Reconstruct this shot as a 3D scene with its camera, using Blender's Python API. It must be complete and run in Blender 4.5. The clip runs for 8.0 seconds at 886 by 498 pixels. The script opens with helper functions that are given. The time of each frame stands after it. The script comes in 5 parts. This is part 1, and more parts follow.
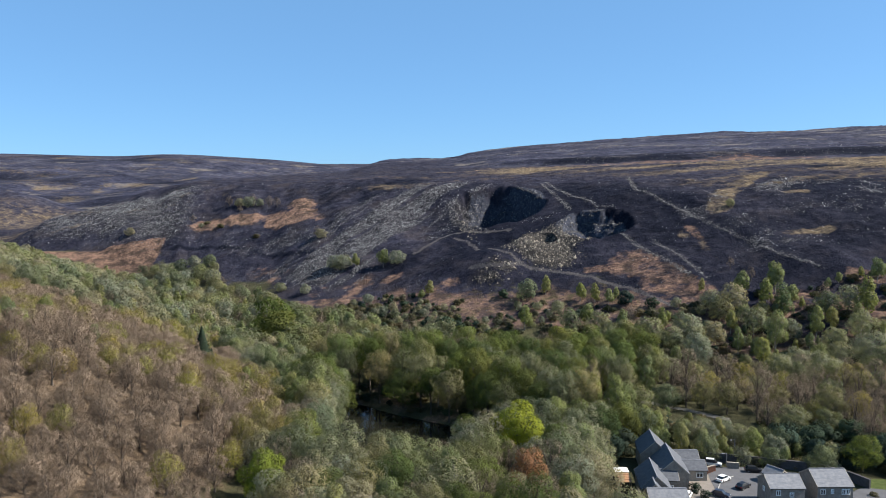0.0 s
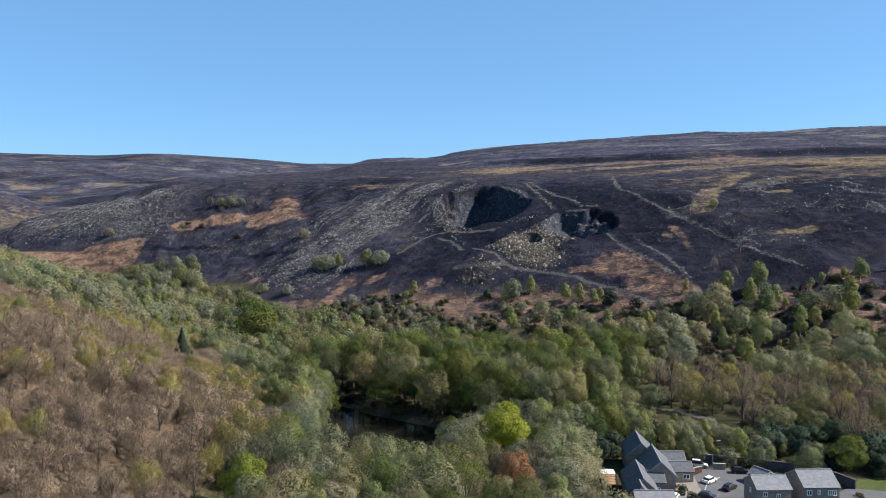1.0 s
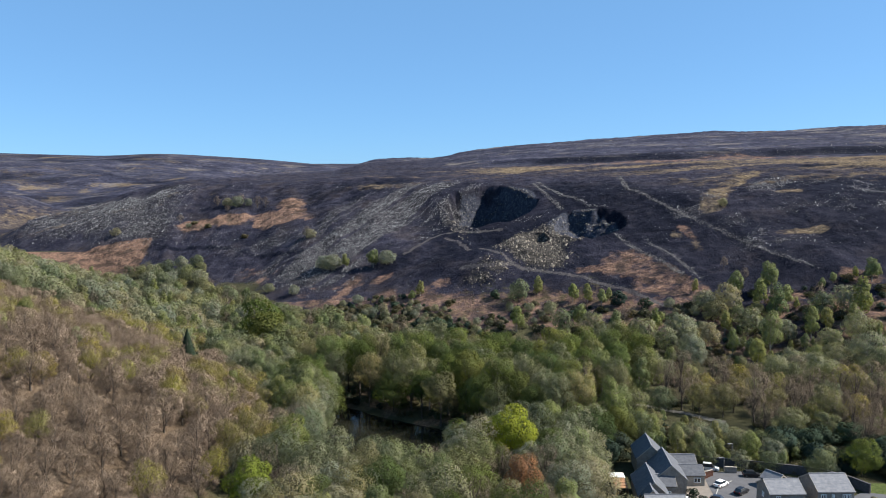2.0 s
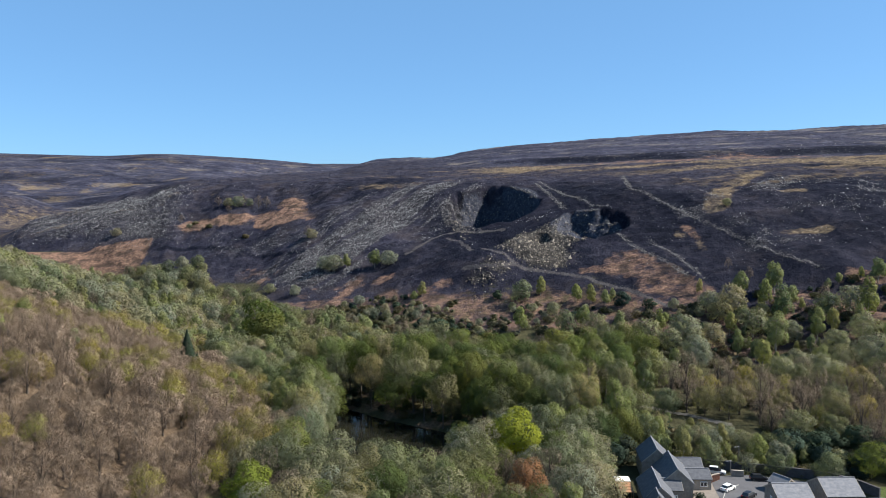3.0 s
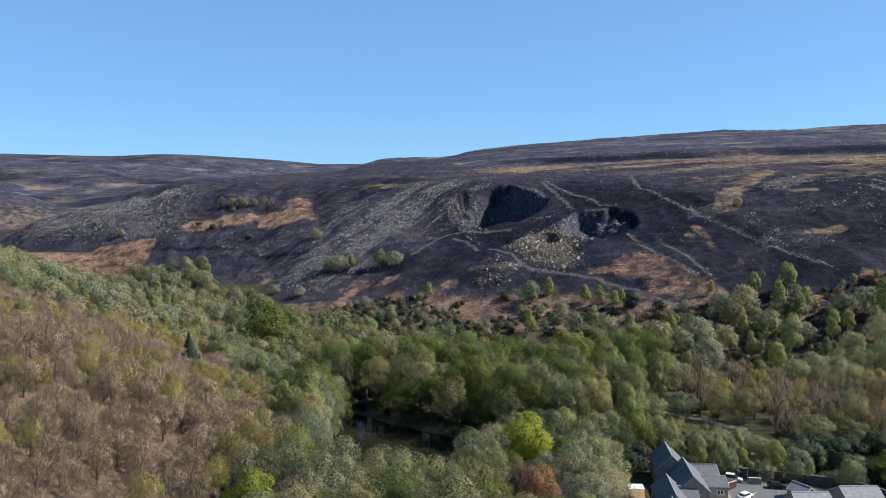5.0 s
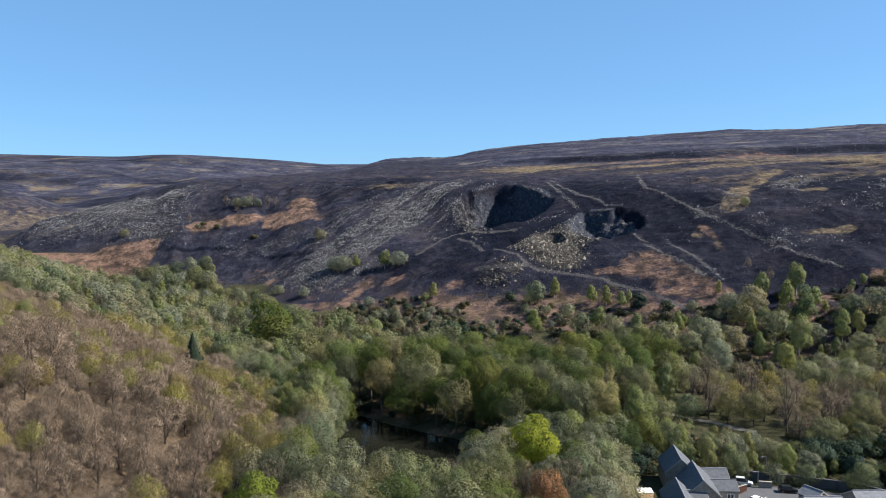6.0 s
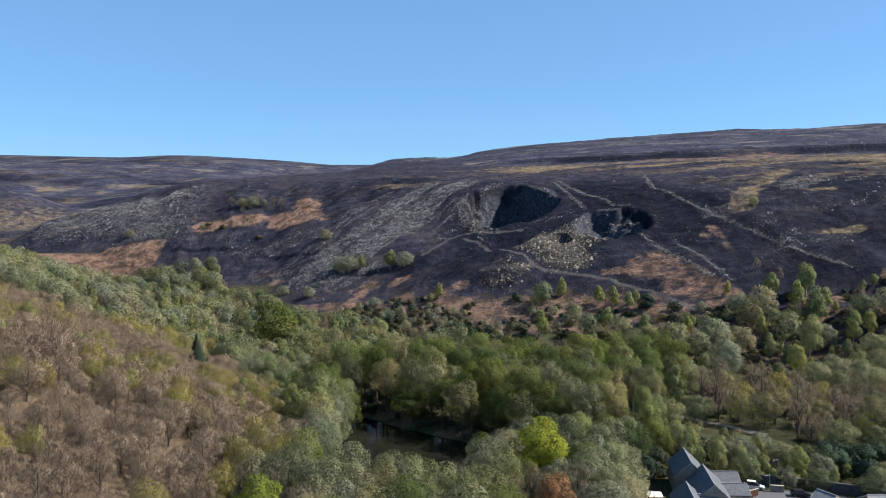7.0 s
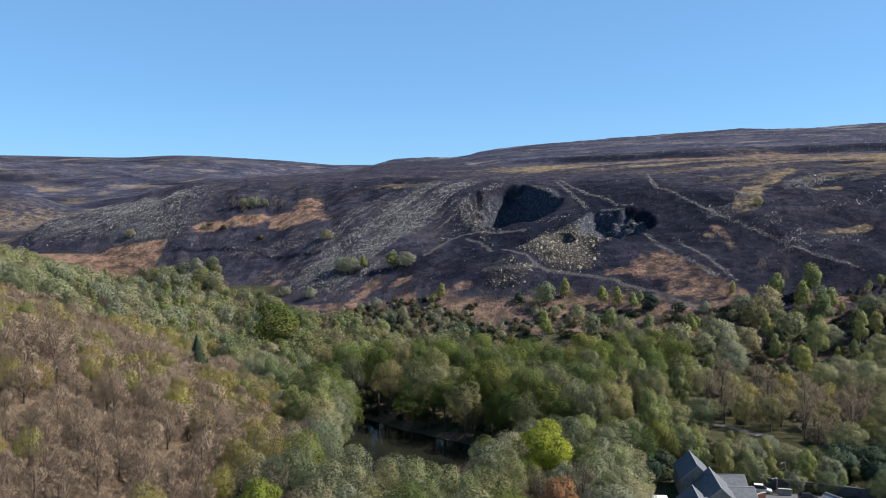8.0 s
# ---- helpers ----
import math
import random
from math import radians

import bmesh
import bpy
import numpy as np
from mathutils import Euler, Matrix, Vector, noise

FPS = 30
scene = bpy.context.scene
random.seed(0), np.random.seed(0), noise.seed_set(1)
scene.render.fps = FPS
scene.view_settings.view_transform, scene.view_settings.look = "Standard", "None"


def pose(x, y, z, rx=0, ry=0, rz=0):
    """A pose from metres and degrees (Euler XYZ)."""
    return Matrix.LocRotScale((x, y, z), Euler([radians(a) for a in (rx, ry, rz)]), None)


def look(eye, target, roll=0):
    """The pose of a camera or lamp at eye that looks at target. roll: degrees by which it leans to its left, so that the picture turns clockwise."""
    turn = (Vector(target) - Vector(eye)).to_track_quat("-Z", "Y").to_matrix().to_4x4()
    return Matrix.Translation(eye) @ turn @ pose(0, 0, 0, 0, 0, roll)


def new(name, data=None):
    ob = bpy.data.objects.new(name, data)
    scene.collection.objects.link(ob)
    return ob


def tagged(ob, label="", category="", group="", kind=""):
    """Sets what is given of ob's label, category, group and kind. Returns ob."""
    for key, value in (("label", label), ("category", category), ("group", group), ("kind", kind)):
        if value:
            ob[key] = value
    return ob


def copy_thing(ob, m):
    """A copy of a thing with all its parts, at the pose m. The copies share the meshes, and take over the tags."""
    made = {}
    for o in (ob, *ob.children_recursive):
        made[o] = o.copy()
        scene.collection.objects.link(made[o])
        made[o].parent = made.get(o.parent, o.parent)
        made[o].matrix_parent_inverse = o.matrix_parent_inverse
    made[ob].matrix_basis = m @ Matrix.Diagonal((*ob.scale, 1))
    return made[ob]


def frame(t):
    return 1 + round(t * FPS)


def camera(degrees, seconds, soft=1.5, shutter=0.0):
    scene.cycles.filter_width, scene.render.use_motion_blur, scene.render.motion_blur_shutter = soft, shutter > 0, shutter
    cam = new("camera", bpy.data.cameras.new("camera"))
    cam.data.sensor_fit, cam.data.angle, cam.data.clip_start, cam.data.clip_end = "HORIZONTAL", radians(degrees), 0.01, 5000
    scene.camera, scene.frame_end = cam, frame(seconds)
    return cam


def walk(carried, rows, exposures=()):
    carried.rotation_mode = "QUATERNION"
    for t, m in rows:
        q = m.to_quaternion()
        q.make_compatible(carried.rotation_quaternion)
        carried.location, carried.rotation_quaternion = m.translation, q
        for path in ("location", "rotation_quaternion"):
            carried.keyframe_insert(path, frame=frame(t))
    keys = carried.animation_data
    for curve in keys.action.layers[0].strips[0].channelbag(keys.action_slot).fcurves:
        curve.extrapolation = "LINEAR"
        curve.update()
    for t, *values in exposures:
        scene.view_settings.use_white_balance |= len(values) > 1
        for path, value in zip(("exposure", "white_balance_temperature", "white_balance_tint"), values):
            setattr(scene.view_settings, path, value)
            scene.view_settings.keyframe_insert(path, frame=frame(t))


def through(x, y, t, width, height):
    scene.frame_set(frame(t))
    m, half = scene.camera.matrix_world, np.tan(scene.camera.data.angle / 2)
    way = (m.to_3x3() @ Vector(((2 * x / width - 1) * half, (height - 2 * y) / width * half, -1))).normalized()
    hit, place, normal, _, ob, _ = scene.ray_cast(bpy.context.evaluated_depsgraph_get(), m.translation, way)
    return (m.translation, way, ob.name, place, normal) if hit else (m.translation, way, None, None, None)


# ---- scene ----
# ---- the camera and its flight ----
cam = camera(60, 8.0, soft=1.0)
PATH = [
    (0, (0.0, -0.0, 72.548), (0.0, 99.751, 65.496), 0.00),
    (0.5, (-0.146, 1.314, 72.487), (1.694, 101.049, 65.445), 0.04),
    (1, (-0.241, 2.632, 72.405), (1.897, 102.36, 65.351), 0.05),
    (1.5, (-0.303, 3.834, 72.334), (1.397, 103.57, 65.278), 0.03),
    (3, (-0.576, 7.83, 72.208), (0.519, 107.574, 65.151), -0.03),
    (3.5, (-0.746, 9.262, 72.142), (0.354, 109.008, 65.108), -0.01),
    (4, (-0.853, 10.648, 71.987), (0.161, 110.395, 64.949), -0.02),
    (4.5, (-1.095, 12.046, 71.923), (-0.333, 111.796, 64.889), -0.03),
    (6, (-1.512, 15.866, 71.676), (-1.638, 115.621, 64.683), -0.11),
    (6.5, (-1.586, 17.167, 71.562), (-2.085, 116.922, 64.594), -0.12),
    (7, (-1.677, 18.372, 71.422), (-2.528, 118.128, 64.493), -0.17),
    (7.5, (-1.736, 19.555, 71.357), (-2.518, 119.312, 64.442), -0.17),
    (8, (-1.833, 20.805, 71.252), (-2.939, 120.559, 64.341), -0.20),
]
walk(cam, [(t, look(eye, target, roll)) for t, eye, target, roll in PATH])

# ---- sky, sun, exposure ----
SUN_TO = Vector((0.85, -0.03, 0.75)).normalized()
SUN_UP = math.asin(SUN_TO.z)
SUN_TURN = math.atan2(SUN_TO.x, SUN_TO.y)
world = bpy.data.worlds.new("sky")
scene.world = world
world.use_nodes = True
wn = world.node_tree
sky = wn.nodes.new("ShaderNodeTexSky")
sky.sky_type = "NISHITA"
sky.sun_disc = False
sky.sun_elevation, sky.sun_rotation = SUN_UP, SUN_TURN
sky.altitude, sky.air_density, sky.dust_density, sky.ozone_density = 300, 0.7, 0.5, 4.0
wn.nodes["Background"].inputs["Strength"].default_value = 0.0685
tint = wn.nodes.new("ShaderNodeMix")
tint.data_type, tint.blend_type = "RGBA", "MULTIPLY"
tint.inputs["Factor"].default_value = 1.0
tint.inputs[7].default_value = (0.70, 0.92, 1.06, 1)
wn.links.new(sky.outputs["Color"], tint.inputs[6])
even = wn.nodes.new("ShaderNodeMix")
even.data_type = "RGBA"
even.inputs["Factor"].default_value = 0.5
even.inputs[7].default_value = (1.45, 3.15, 5.35, 1)
wn.links.new(tint.outputs[2], even.inputs[6])
wn.links.new(even.outputs[2], wn.nodes["Background"].inputs["Color"])
lamp = bpy.data.lights.new("sun", "SUN")
lamp.energy, lamp.angle, lamp.color = 4.6, radians(0.55), (1.0, 0.94, 0.85)
sun = new("sun", lamp)
sun.matrix_world = look(SUN_TO * 900, (0, 0, 0))
scene.view_settings.exposure = 1.3

# ---- materials ----
class Nodes:
    """Short hand for building a node material."""

    def __init__(self, name, rough=0.9, metal=0.0, spec=0.25):
        self.mat = bpy.data.materials.new(name)
        self.mat.use_nodes = True
        self.tree = self.mat.node_tree
        self.bsdf = self.tree.nodes["Principled BSDF"]
        self.bsdf.inputs["Roughness"].default_value = rough
        self.bsdf.inputs["Metallic"].default_value = metal
        self.bsdf.inputs["Specular IOR Level"].default_value = spec
        self.geo = self.node("ShaderNodeNewGeometry").outputs

    def node(self, kind):
        return self.tree.nodes.new(kind)

    def put(self, socket, value):
        if isinstance(value, bpy.types.NodeSocket):
            self.tree.links.new(value, socket)
        elif isinstance(value, (tuple, list)) and len(value) == 3 and socket.type == "RGBA":
            socket.default_value = (*value, 1)
        else:
            socket.default_value = value

    def noise(self, scale, detail=4, rough=0.6, at=None, stretch=None):
        n = self.node("ShaderNodeTexNoise")
        place = at or self.geo["Position"]
        if stretch:
            m = self.node("ShaderNodeMapping")
            self.put(m.inputs["Vector"], place)
            m.inputs["Scale"].default_value = stretch
            place = m.outputs["Vector"]
        self.put(n.inputs["Vector"], place)
        n.inputs["Scale"].default_value, n.inputs["Detail"].default_value, n.inputs["Roughness"].default_value = scale, detail, rough
        return n.outputs["Fac"]

    def cells(self, scale, feature="F1", out="Distance"):
        n = self.node("ShaderNodeTexVoronoi")
        n.feature = feature
        self.put(n.inputs["Vector"], self.geo["Position"])
        n.inputs["Scale"].default_value = scale
        return n.outputs[out]

    def ramp(self, fac, *stops):
        n = self.node("ShaderNodeValToRGB")
        self.put(n.inputs["Fac"], fac)
        while len(n.color_ramp.elements) < len(stops):
            n.color_ramp.elements.new(0.5)
        for e, (at, c) in zip(n.color_ramp.elements, stops):
            e.position, e.color = at, (*c, 1) if isinstance(c, tuple) else (c, c, c, 1)
        return n.outputs["Color"]

    def mix(self, fac, a, b, how="MIX"):
        n = self.node("ShaderNodeMix")
        n.data_type, n.blend_type = "RGBA", how
        self.put(n.inputs["Factor"], fac)
        self.put(n.inputs[6], a)
        self.put(n.inputs[7], b)
        return n.outputs[2]

    def calc(self, how, a, b=0.0):
        n = self.node("ShaderNodeMath")
        n.operation = how
        self.put(n.inputs[0], a), self.put(n.inputs[1], b)
        return n.outputs[0]

    def attr(self, name):
        n = self.node("ShaderNodeAttribute")
        n.attribute_name = name
        return n.outputs["Fac"]

    def chance(self):
        return self.node("ShaderNodeObjectInfo").outputs["Random"]

    def color(self, value):
        self.put(self.bsdf.inputs["Base Color"], value)
        return self

    def bump(self, fac, strength=0.3, distance=0.1):
        n = self.node("ShaderNodeBump")
        n.inputs["Strength"].default_value, n.inputs["Distance"].default_value = strength, distance
        self.put(n.inputs["Height"], fac)
        self.put(self.bsdf.inputs["Normal"], n.outputs["Normal"])
        return self


def leaf_material(name, dark, light, bright, through=0.45):
    """Foliage: hue differs from tree to tree and from clump to clump; some light comes through."""
    m = Nodes(name, 0.75, 0, 0.06)
    tone = m.ramp(m.chance(), (0.0, dark), (0.55, light), (1.0, bright))
    clump = m.ramp(m.geo["Random Per Island"], (0.0, 0.88), (0.6, 1.0), (1.0, 1.12))
    patch = m.ramp(m.noise(0.45, 2), (0.3, 0.8), (0.7, 1.15))
    other = m.ramp(m.calc("FRACT", m.calc("MULTIPLY", m.chance(), 7.3)), (0.0, (0.80, 0.94, 1.0)), (0.35, (0.92, 1.0, 0.95)), (0.7, (0.97, 1.04, 0.80)), (1.0, (1.10, 1.0, 0.90)))
    tone = m.mix(1.0, tone, other, "MULTIPLY")
    col = m.mix(1.0, m.mix(1.0, tone, clump, "MULTIPLY"), patch, "MULTIPLY")
    m.color(col)
    glow = m.node("ShaderNodeBsdfTranslucent")
    m.put(glow.inputs["Color"], m.mix(1.0, col, (1.22, 1.22, 0.8), "MULTIPLY"))
    both = m.node("ShaderNodeMixShader")
    both.inputs[0].default_value = through
    m.tree.links.new(m.bsdf.outputs[0], both.inputs[1])
    m.tree.links.new(glow.outputs[0], both.inputs[2])
    m.tree.links.new(both.outputs[0], m.tree.nodes["Material Output"].inputs["Surface"])
    return m.mat


def twig_material(name, dark, light):
    m = Nodes(name, 0.9, 0, 0.1)
    tone = m.ramp(m.chance(), (0.0, dark), (1.0, light))
    m.color(m.mix(1.0, tone, m.ramp(m.geo["Random Per Island"], (0.0, 0.85), (1.0, 1.12)), "MULTIPLY"))
    return m.mat


def plain_material(name, col, vary=0.25, scale=1.5, rough=0.8, metal=0.0, spec=0.3, bump=0.0):
    m = Nodes(name, rough, metal, spec)
    big = m.ramp(m.noise(scale, 5), (0.25, 1 - vary), (0.75, 1 + vary))
    fine = m.ramp(m.noise(scale * 9, 3), (0.2, 1 - vary * 0.6), (0.8, 1 + vary * 0.6))
    m.color(m.mix(1.0, m.mix(1.0, col, big, "MULTIPLY"), fine, "MULTIPLY"))
    if bump:
        m.bump(m.noise(scale * 8, 4), bump, 0.05)
    return m.mat


def ground_material():
    m = Nodes("open_ground", 0.95, 0, 0.03)
    big, mid, fine = m.noise(0.02, 5), m.noise(0.12, 6, 0.65), m.noise(0.9, 6, 0.7)
    speck = m.noise(0.45, 5, 0.75)
    # burnt heather: black with purple-brown regrowth and bleached stalks, plus blue painted for haze
    burnt = m.ramp(mid, (0.28, (0.010, 0.010, 0.017)), (0.48, (0.022, 0.022, 0.034)), (0.72, (0.046, 0.044, 0.058)))
    streaky = m.noise(0.30, 5, 0.7, stretch=(1.0, 0.35, 0.35))
    burnt = m.mix(m.ramp(streaky, (0.54, 0.0), (0.72, 0.6)), burnt, (0.058, 0.055, 0.060))
    burnt = m.mix(m.ramp(m.noise(0.05, 4), (0.50, 0.0), (0.66, 0.35)), burnt, (0.055, 0.043, 0.036))
    burnt = m.mix(m.ramp(m.noise(1.1, 3, 0.75), (0.64, 0.0), (0.72, 0.5)), burnt, (0.13, 0.12, 0.115))
    # moor heath; the blue and paleness of distance haze are painted into it
    hazy_heath = m.ramp(m.noise(0.035, 6, 0.7, stretch=(0.5, 1.0, 1.0)), (0.32, (0.019, 0.020, 0.033)), (0.52, (0.039, 0.040, 0.060)), (0.68, (0.080, 0.078, 0.092)))
    hazy_heath = m.mix(1.0, hazy_heath, m.ramp(m.noise(0.22, 5, 0.75, stretch=(0.5, 1.0, 1.0)), (0.34, 0.45), (0.52, 1.0), (0.68, 1.7)), "MULTIPLY")
    fleck = m.noise(0.05, 5, 0.7, stretch=(0.35, 0.6, 1.0))
    hazy_heath = m.mix(m.ramp(fleck, (0.56, 0.0), (0.66, 0.75)), hazy_heath, (0.155, 0.135, 0.115))
    # bracken litter
    frond = m.noise(0.8, 6, 0.75, stretch=(0.6, 1.6, 1.6))
    bracken = m.ramp(frond, (0.30, (0.040, 0.028, 0.024)), (0.44, (0.125, 0.077, 0.058)), (0.57, (0.225, 0.140, 0.099)), (0.70, (0.340, 0.230, 0.160)))
    bracken = m.mix(m.ramp(mid, (0.42, 0.85), (0.56, 0.0)), bracken, (0.040, 0.031, 0.026))
    # pale moor grass
    grass = m.ramp(m.noise(0.5, 5, 0.7), (0.32, (0.045, 0.036, 0.028)), (0.52, (0.135, 0.102, 0.066)), (0.72, (0.31, 0.245, 0.16)))
    # stone scree
    stone = m.ramp(m.noise(1.0, 6, 0.8), (0.38, (0.009, 0.009, 0.012)), (0.53, (0.026, 0.025, 0.030)), (0.67, (0.125, 0.122, 0.124)))
    # woodland floor, with leaf litter and low growth
    litter = m.ramp(fine, (0.25, (0.048, 0.034, 0.025)), (0.5, (0.105, 0.076, 0.052)), (0.8, (0.19, 0.142, 0.097)))
    green = m.ramp(mid, (0.3, (0.030, 0.030, 0.018)), (0.55, (0.055, 0.053, 0.029)), (0.8, (0.10, 0.088, 0.048)))
    path = m.ramp(fine, (0.25, (0.040, 0.037, 0.039)), (0.75, (0.090, 0.082, 0.082)))
    lane = m.ramp(fine, (0.25, (0.10, 0.09, 0.08)), (0.75, (0.20, 0.185, 0.165)))
    lawn = m.ramp(fine, (0.3, (0.055, 0.075, 0.026)), (0.7, (0.10, 0.12, 0.042)))
    rock = m.ramp(speck, (0.32, (0.012, 0.012, 0.013)), (0.52, (0.036, 0.033, 0.031)), (0.72, (0.135, 0.120, 0.098)))
    # quarry faces: the blue-dark of the pits' shade is put into the rock colour
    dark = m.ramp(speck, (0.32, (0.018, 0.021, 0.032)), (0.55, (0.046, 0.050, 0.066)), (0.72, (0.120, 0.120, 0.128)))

    # charred ground, with the blue of haze mixed into its black
    char = m.ramp(mid, (0.3, (0.007, 0.008, 0.014)), (0.7, (0.011, 0.012, 0.020)))

    def edge(name, hard=0.35):
        lump = m.calc("MULTIPLY", m.calc("SUBTRACT", m.noise(0.16, 6, 0.7), 0.5), 1.5)
        return m.ramp(m.calc("ADD", m.attr(name), lump), (0.5 - hard / 2, 0.0), (0.5 + hard / 2, 1.0))

    col = m.mix(edge("hazy_heath", 0.5), burnt, hazy_heath)
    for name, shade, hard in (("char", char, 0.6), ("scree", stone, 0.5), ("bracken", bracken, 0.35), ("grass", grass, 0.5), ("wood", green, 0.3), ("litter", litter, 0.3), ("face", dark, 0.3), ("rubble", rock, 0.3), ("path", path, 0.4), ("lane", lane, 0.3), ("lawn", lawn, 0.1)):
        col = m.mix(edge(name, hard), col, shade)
    col = m.mix(1.0, col, m.ramp(big, (0.3, 0.82), (0.7, 1.18)), "MULTIPLY")
    m.color(col)
    m.bump(m.calc("ADD", fine, m.calc("MULTIPLY", mid, 2.0)), 0.9, 0.9)
    return m.mat


GROUND = ground_material()
BARK = plain_material("bark", (0.065, 0.053, 0.043), 0.35, 2.0, 0.95)
BARK_PALE = plain_material("pale_bark", (0.22, 0.20, 0.17), 0.35, 2.0, 0.95)
LEAF = {
    "maple": leaf_material("maple_leaf", (0.063, 0.078, 0.028), (0.089, 0.105, 0.036), (0.129, 0.139, 0.049)),
    "oak": leaf_material("young_oak_leaf", (0.103, 0.105, 0.065), (0.143, 0.140, 0.083), (0.184, 0.168, 0.096)),
    "willow": leaf_material("willow_leaf", (0.156, 0.158, 0.116), (0.193, 0.190, 0.141), (0.231, 0.219, 0.162)),
    "birch": leaf_material("birch_leaf", (0.127, 0.140, 0.068), (0.166, 0.176, 0.083), (0.205, 0.205, 0.096)),
    "bud": leaf_material("breaking_oak_bud", (0.184, 0.150, 0.052), (0.215, 0.185, 0.049), (0.236, 0.215, 0.047)),
    "lime": leaf_material("fresh_lime_leaf", (0.167, 0.180, 0.032), (0.216, 0.219, 0.036), (0.272, 0.259, 0.040)),
    "holly": leaf_material("evergreen_leaf", (0.020, 0.030, 0.024), (0.031, 0.045, 0.034), (0.045, 0.062, 0.044), 0.15),
    "copper": leaf_material("copper_leaf", (0.155, 0.084, 0.057), (0.191, 0.104, 0.067), (0.218, 0.128, 0.078)),
    "alder": leaf_material("alder_leaf", (0.110, 0.118, 0.071), (0.150, 0.154, 0.095), (0.192, 0.188, 0.118)),
    "bramble": leaf_material("bramble_leaf", (0.052, 0.053, 0.032), (0.077, 0.072, 0.045), (0.113, 0.090, 0.063)),
}
TWIG = {
    "brown": twig_material("brown_twig", (0.176, 0.134, 0.101), (0.258, 0.198, 0.149)),
    "ash": twig_material("ash_twig", (0.118, 0.095, 0.073), (0.175, 0.140, 0.106)),
    "grey": twig_material("grey_twig", (0.19, 0.165, 0.13), (0.27, 0.235, 0.185)),
}

# ---- the lay of the land ----
def lattice(ix, iy, seed):
    """A repeatable random number between 0 and 1 for each lattice point."""
    h = (ix.astype(np.int64) * 374761393 + iy.astype(np.int64) * 668265263 + seed * 974711) & 0xFFFFFFFF
    h = ((h ^ (h >> 13)) * 1274126177) & 0xFFFFFFFF
    return ((h ^ (h >> 16)) & 0xFFFF) / 65535.0


def vnoise(x, y, size, seed=0):
    """Smooth noise from -1 to 1 with lumps of that size."""
    u, v = np.asarray(x, float) / size, np.asarray(y, float) / size
    i, j = np.floor(u), np.floor(v)
    fu, fv = u - i, v - j
    fu, fv = fu * fu * (3 - 2 * fu), fv * fv * (3 - 2 * fv)
    a, b = lattice(i, j, seed), lattice(i + 1, j, seed)
    c, d = lattice(i, j + 1, seed), lattice(i + 1, j + 1, seed)
    return 2 * ((a * (1 - fu) + b * fu) * (1 - fv) + (c * (1 - fu) + d * fu) * fv) - 1


def fbm(x, y, size, seed=0, octaves=4, gain=0.5):
    total, weight = 0.0, 1.0
    for k in range(octaves):
        total = total + weight * vnoise(x, y, size / 2**k, seed + 17 * k)
        weight *= gain
    return total


def ease(a, b, t):
    s = np.clip((np.asarray(t, float) - a) / (b - a), 0, 1)
    return s * s * (3 - 2 * s)


def softplus(t, k):
    return k * np.logaddexp(0, np.asarray(t, float) / k)


def smax(a, b, k):
    return b + softplus(a - b, k)


def smin(a, b, k):
    return a - softplus(a - b, k)


def blob(x, y, cx, cy, rx, ry, turn=0.0, soft=0.25, rough=0.25, seed=5):
    """A mask, 1 inside an uneven ellipse."""
    c, s = math.cos(radians(turn)), math.sin(radians(turn))
    reach = max(rx, ry) * (1 + soft + 2 * rough)
    out = np.zeros(np.shape(x))
    near = (np.abs(x - cx) < reach) & (np.abs(y - cy) < reach)
    px, py = x[near], y[near]
    u, v = ((px - cx) * c + (py - cy) * s) / rx, (-(px - cx) * s + (py - cy) * c) / ry
    r = np.hypot(u, v) + rough * fbm(px, py, 0.7 * (rx + ry), seed)
    out[near] = 1 - ease(1 - soft, 1 + soft, r)
    return out


def band(x, y, knots, width, soft=1.0):
    """A mask along a line of knots [(x, y), ...], and the place along it."""
    best = np.full(np.shape(x), 1e9)
    for (ax, ay), (bx, by) in zip(knots, knots[1:]):
        dx, dy = bx - ax, by - ay
        edge = width + soft
        near = (x > min(ax, bx) - edge) & (x < max(ax, bx) + edge) & (y > min(ay, by) - edge) & (y < max(ay, by) + edge)
        px, py = x[near], y[near]
        t = np.clip(((px - ax) * dx + (py - ay) * dy) / (dx * dx + dy * dy), 0, 1)
        best[near] = np.minimum(best[near], np.hypot(px - ax - t * dx, py - ay - t * dy))
    return 1 - ease(width / 2, width / 2 + soft, best)


TOE_X = (-700, -325, -207, -121, -66, 0, 100, 170, 420, 900)
TOE_Y = (720, 580, 537, 474, 402, 358, 301, 279, 225, 170)
RISE = (0.5, 0.6, 0.58, 0.38, 0.34, 0.33, 0.325, 0.36, 0.36, 0.36)
RIDGE_X = (-300, -115, -106, -78, -48, 14, 40, 88, 160, 300, 370, 460, 520, 1500)
RIDGE_Z = (96, 105, 108, 117, 119.5, 122, 128.5, 134, 139.5, 151, 154, 156.5, 161, 185)
BROW_X = (-200, -100, 0, 100, 200, 300, 700)
BROW_Y = (600, 595, 550, 500, 446, 428, 400)
MOOR_X = (-2500, -1040, -800, -730, -680, -600, -400, -184, 100, 2000)
MOOR_Z = (150, 170.5, 164, 164, 168.5, 168, 156, 136, 122, 150)
SHORE = (-28.9, 263.4), (12.1, 229.4)
WATER = -1.0


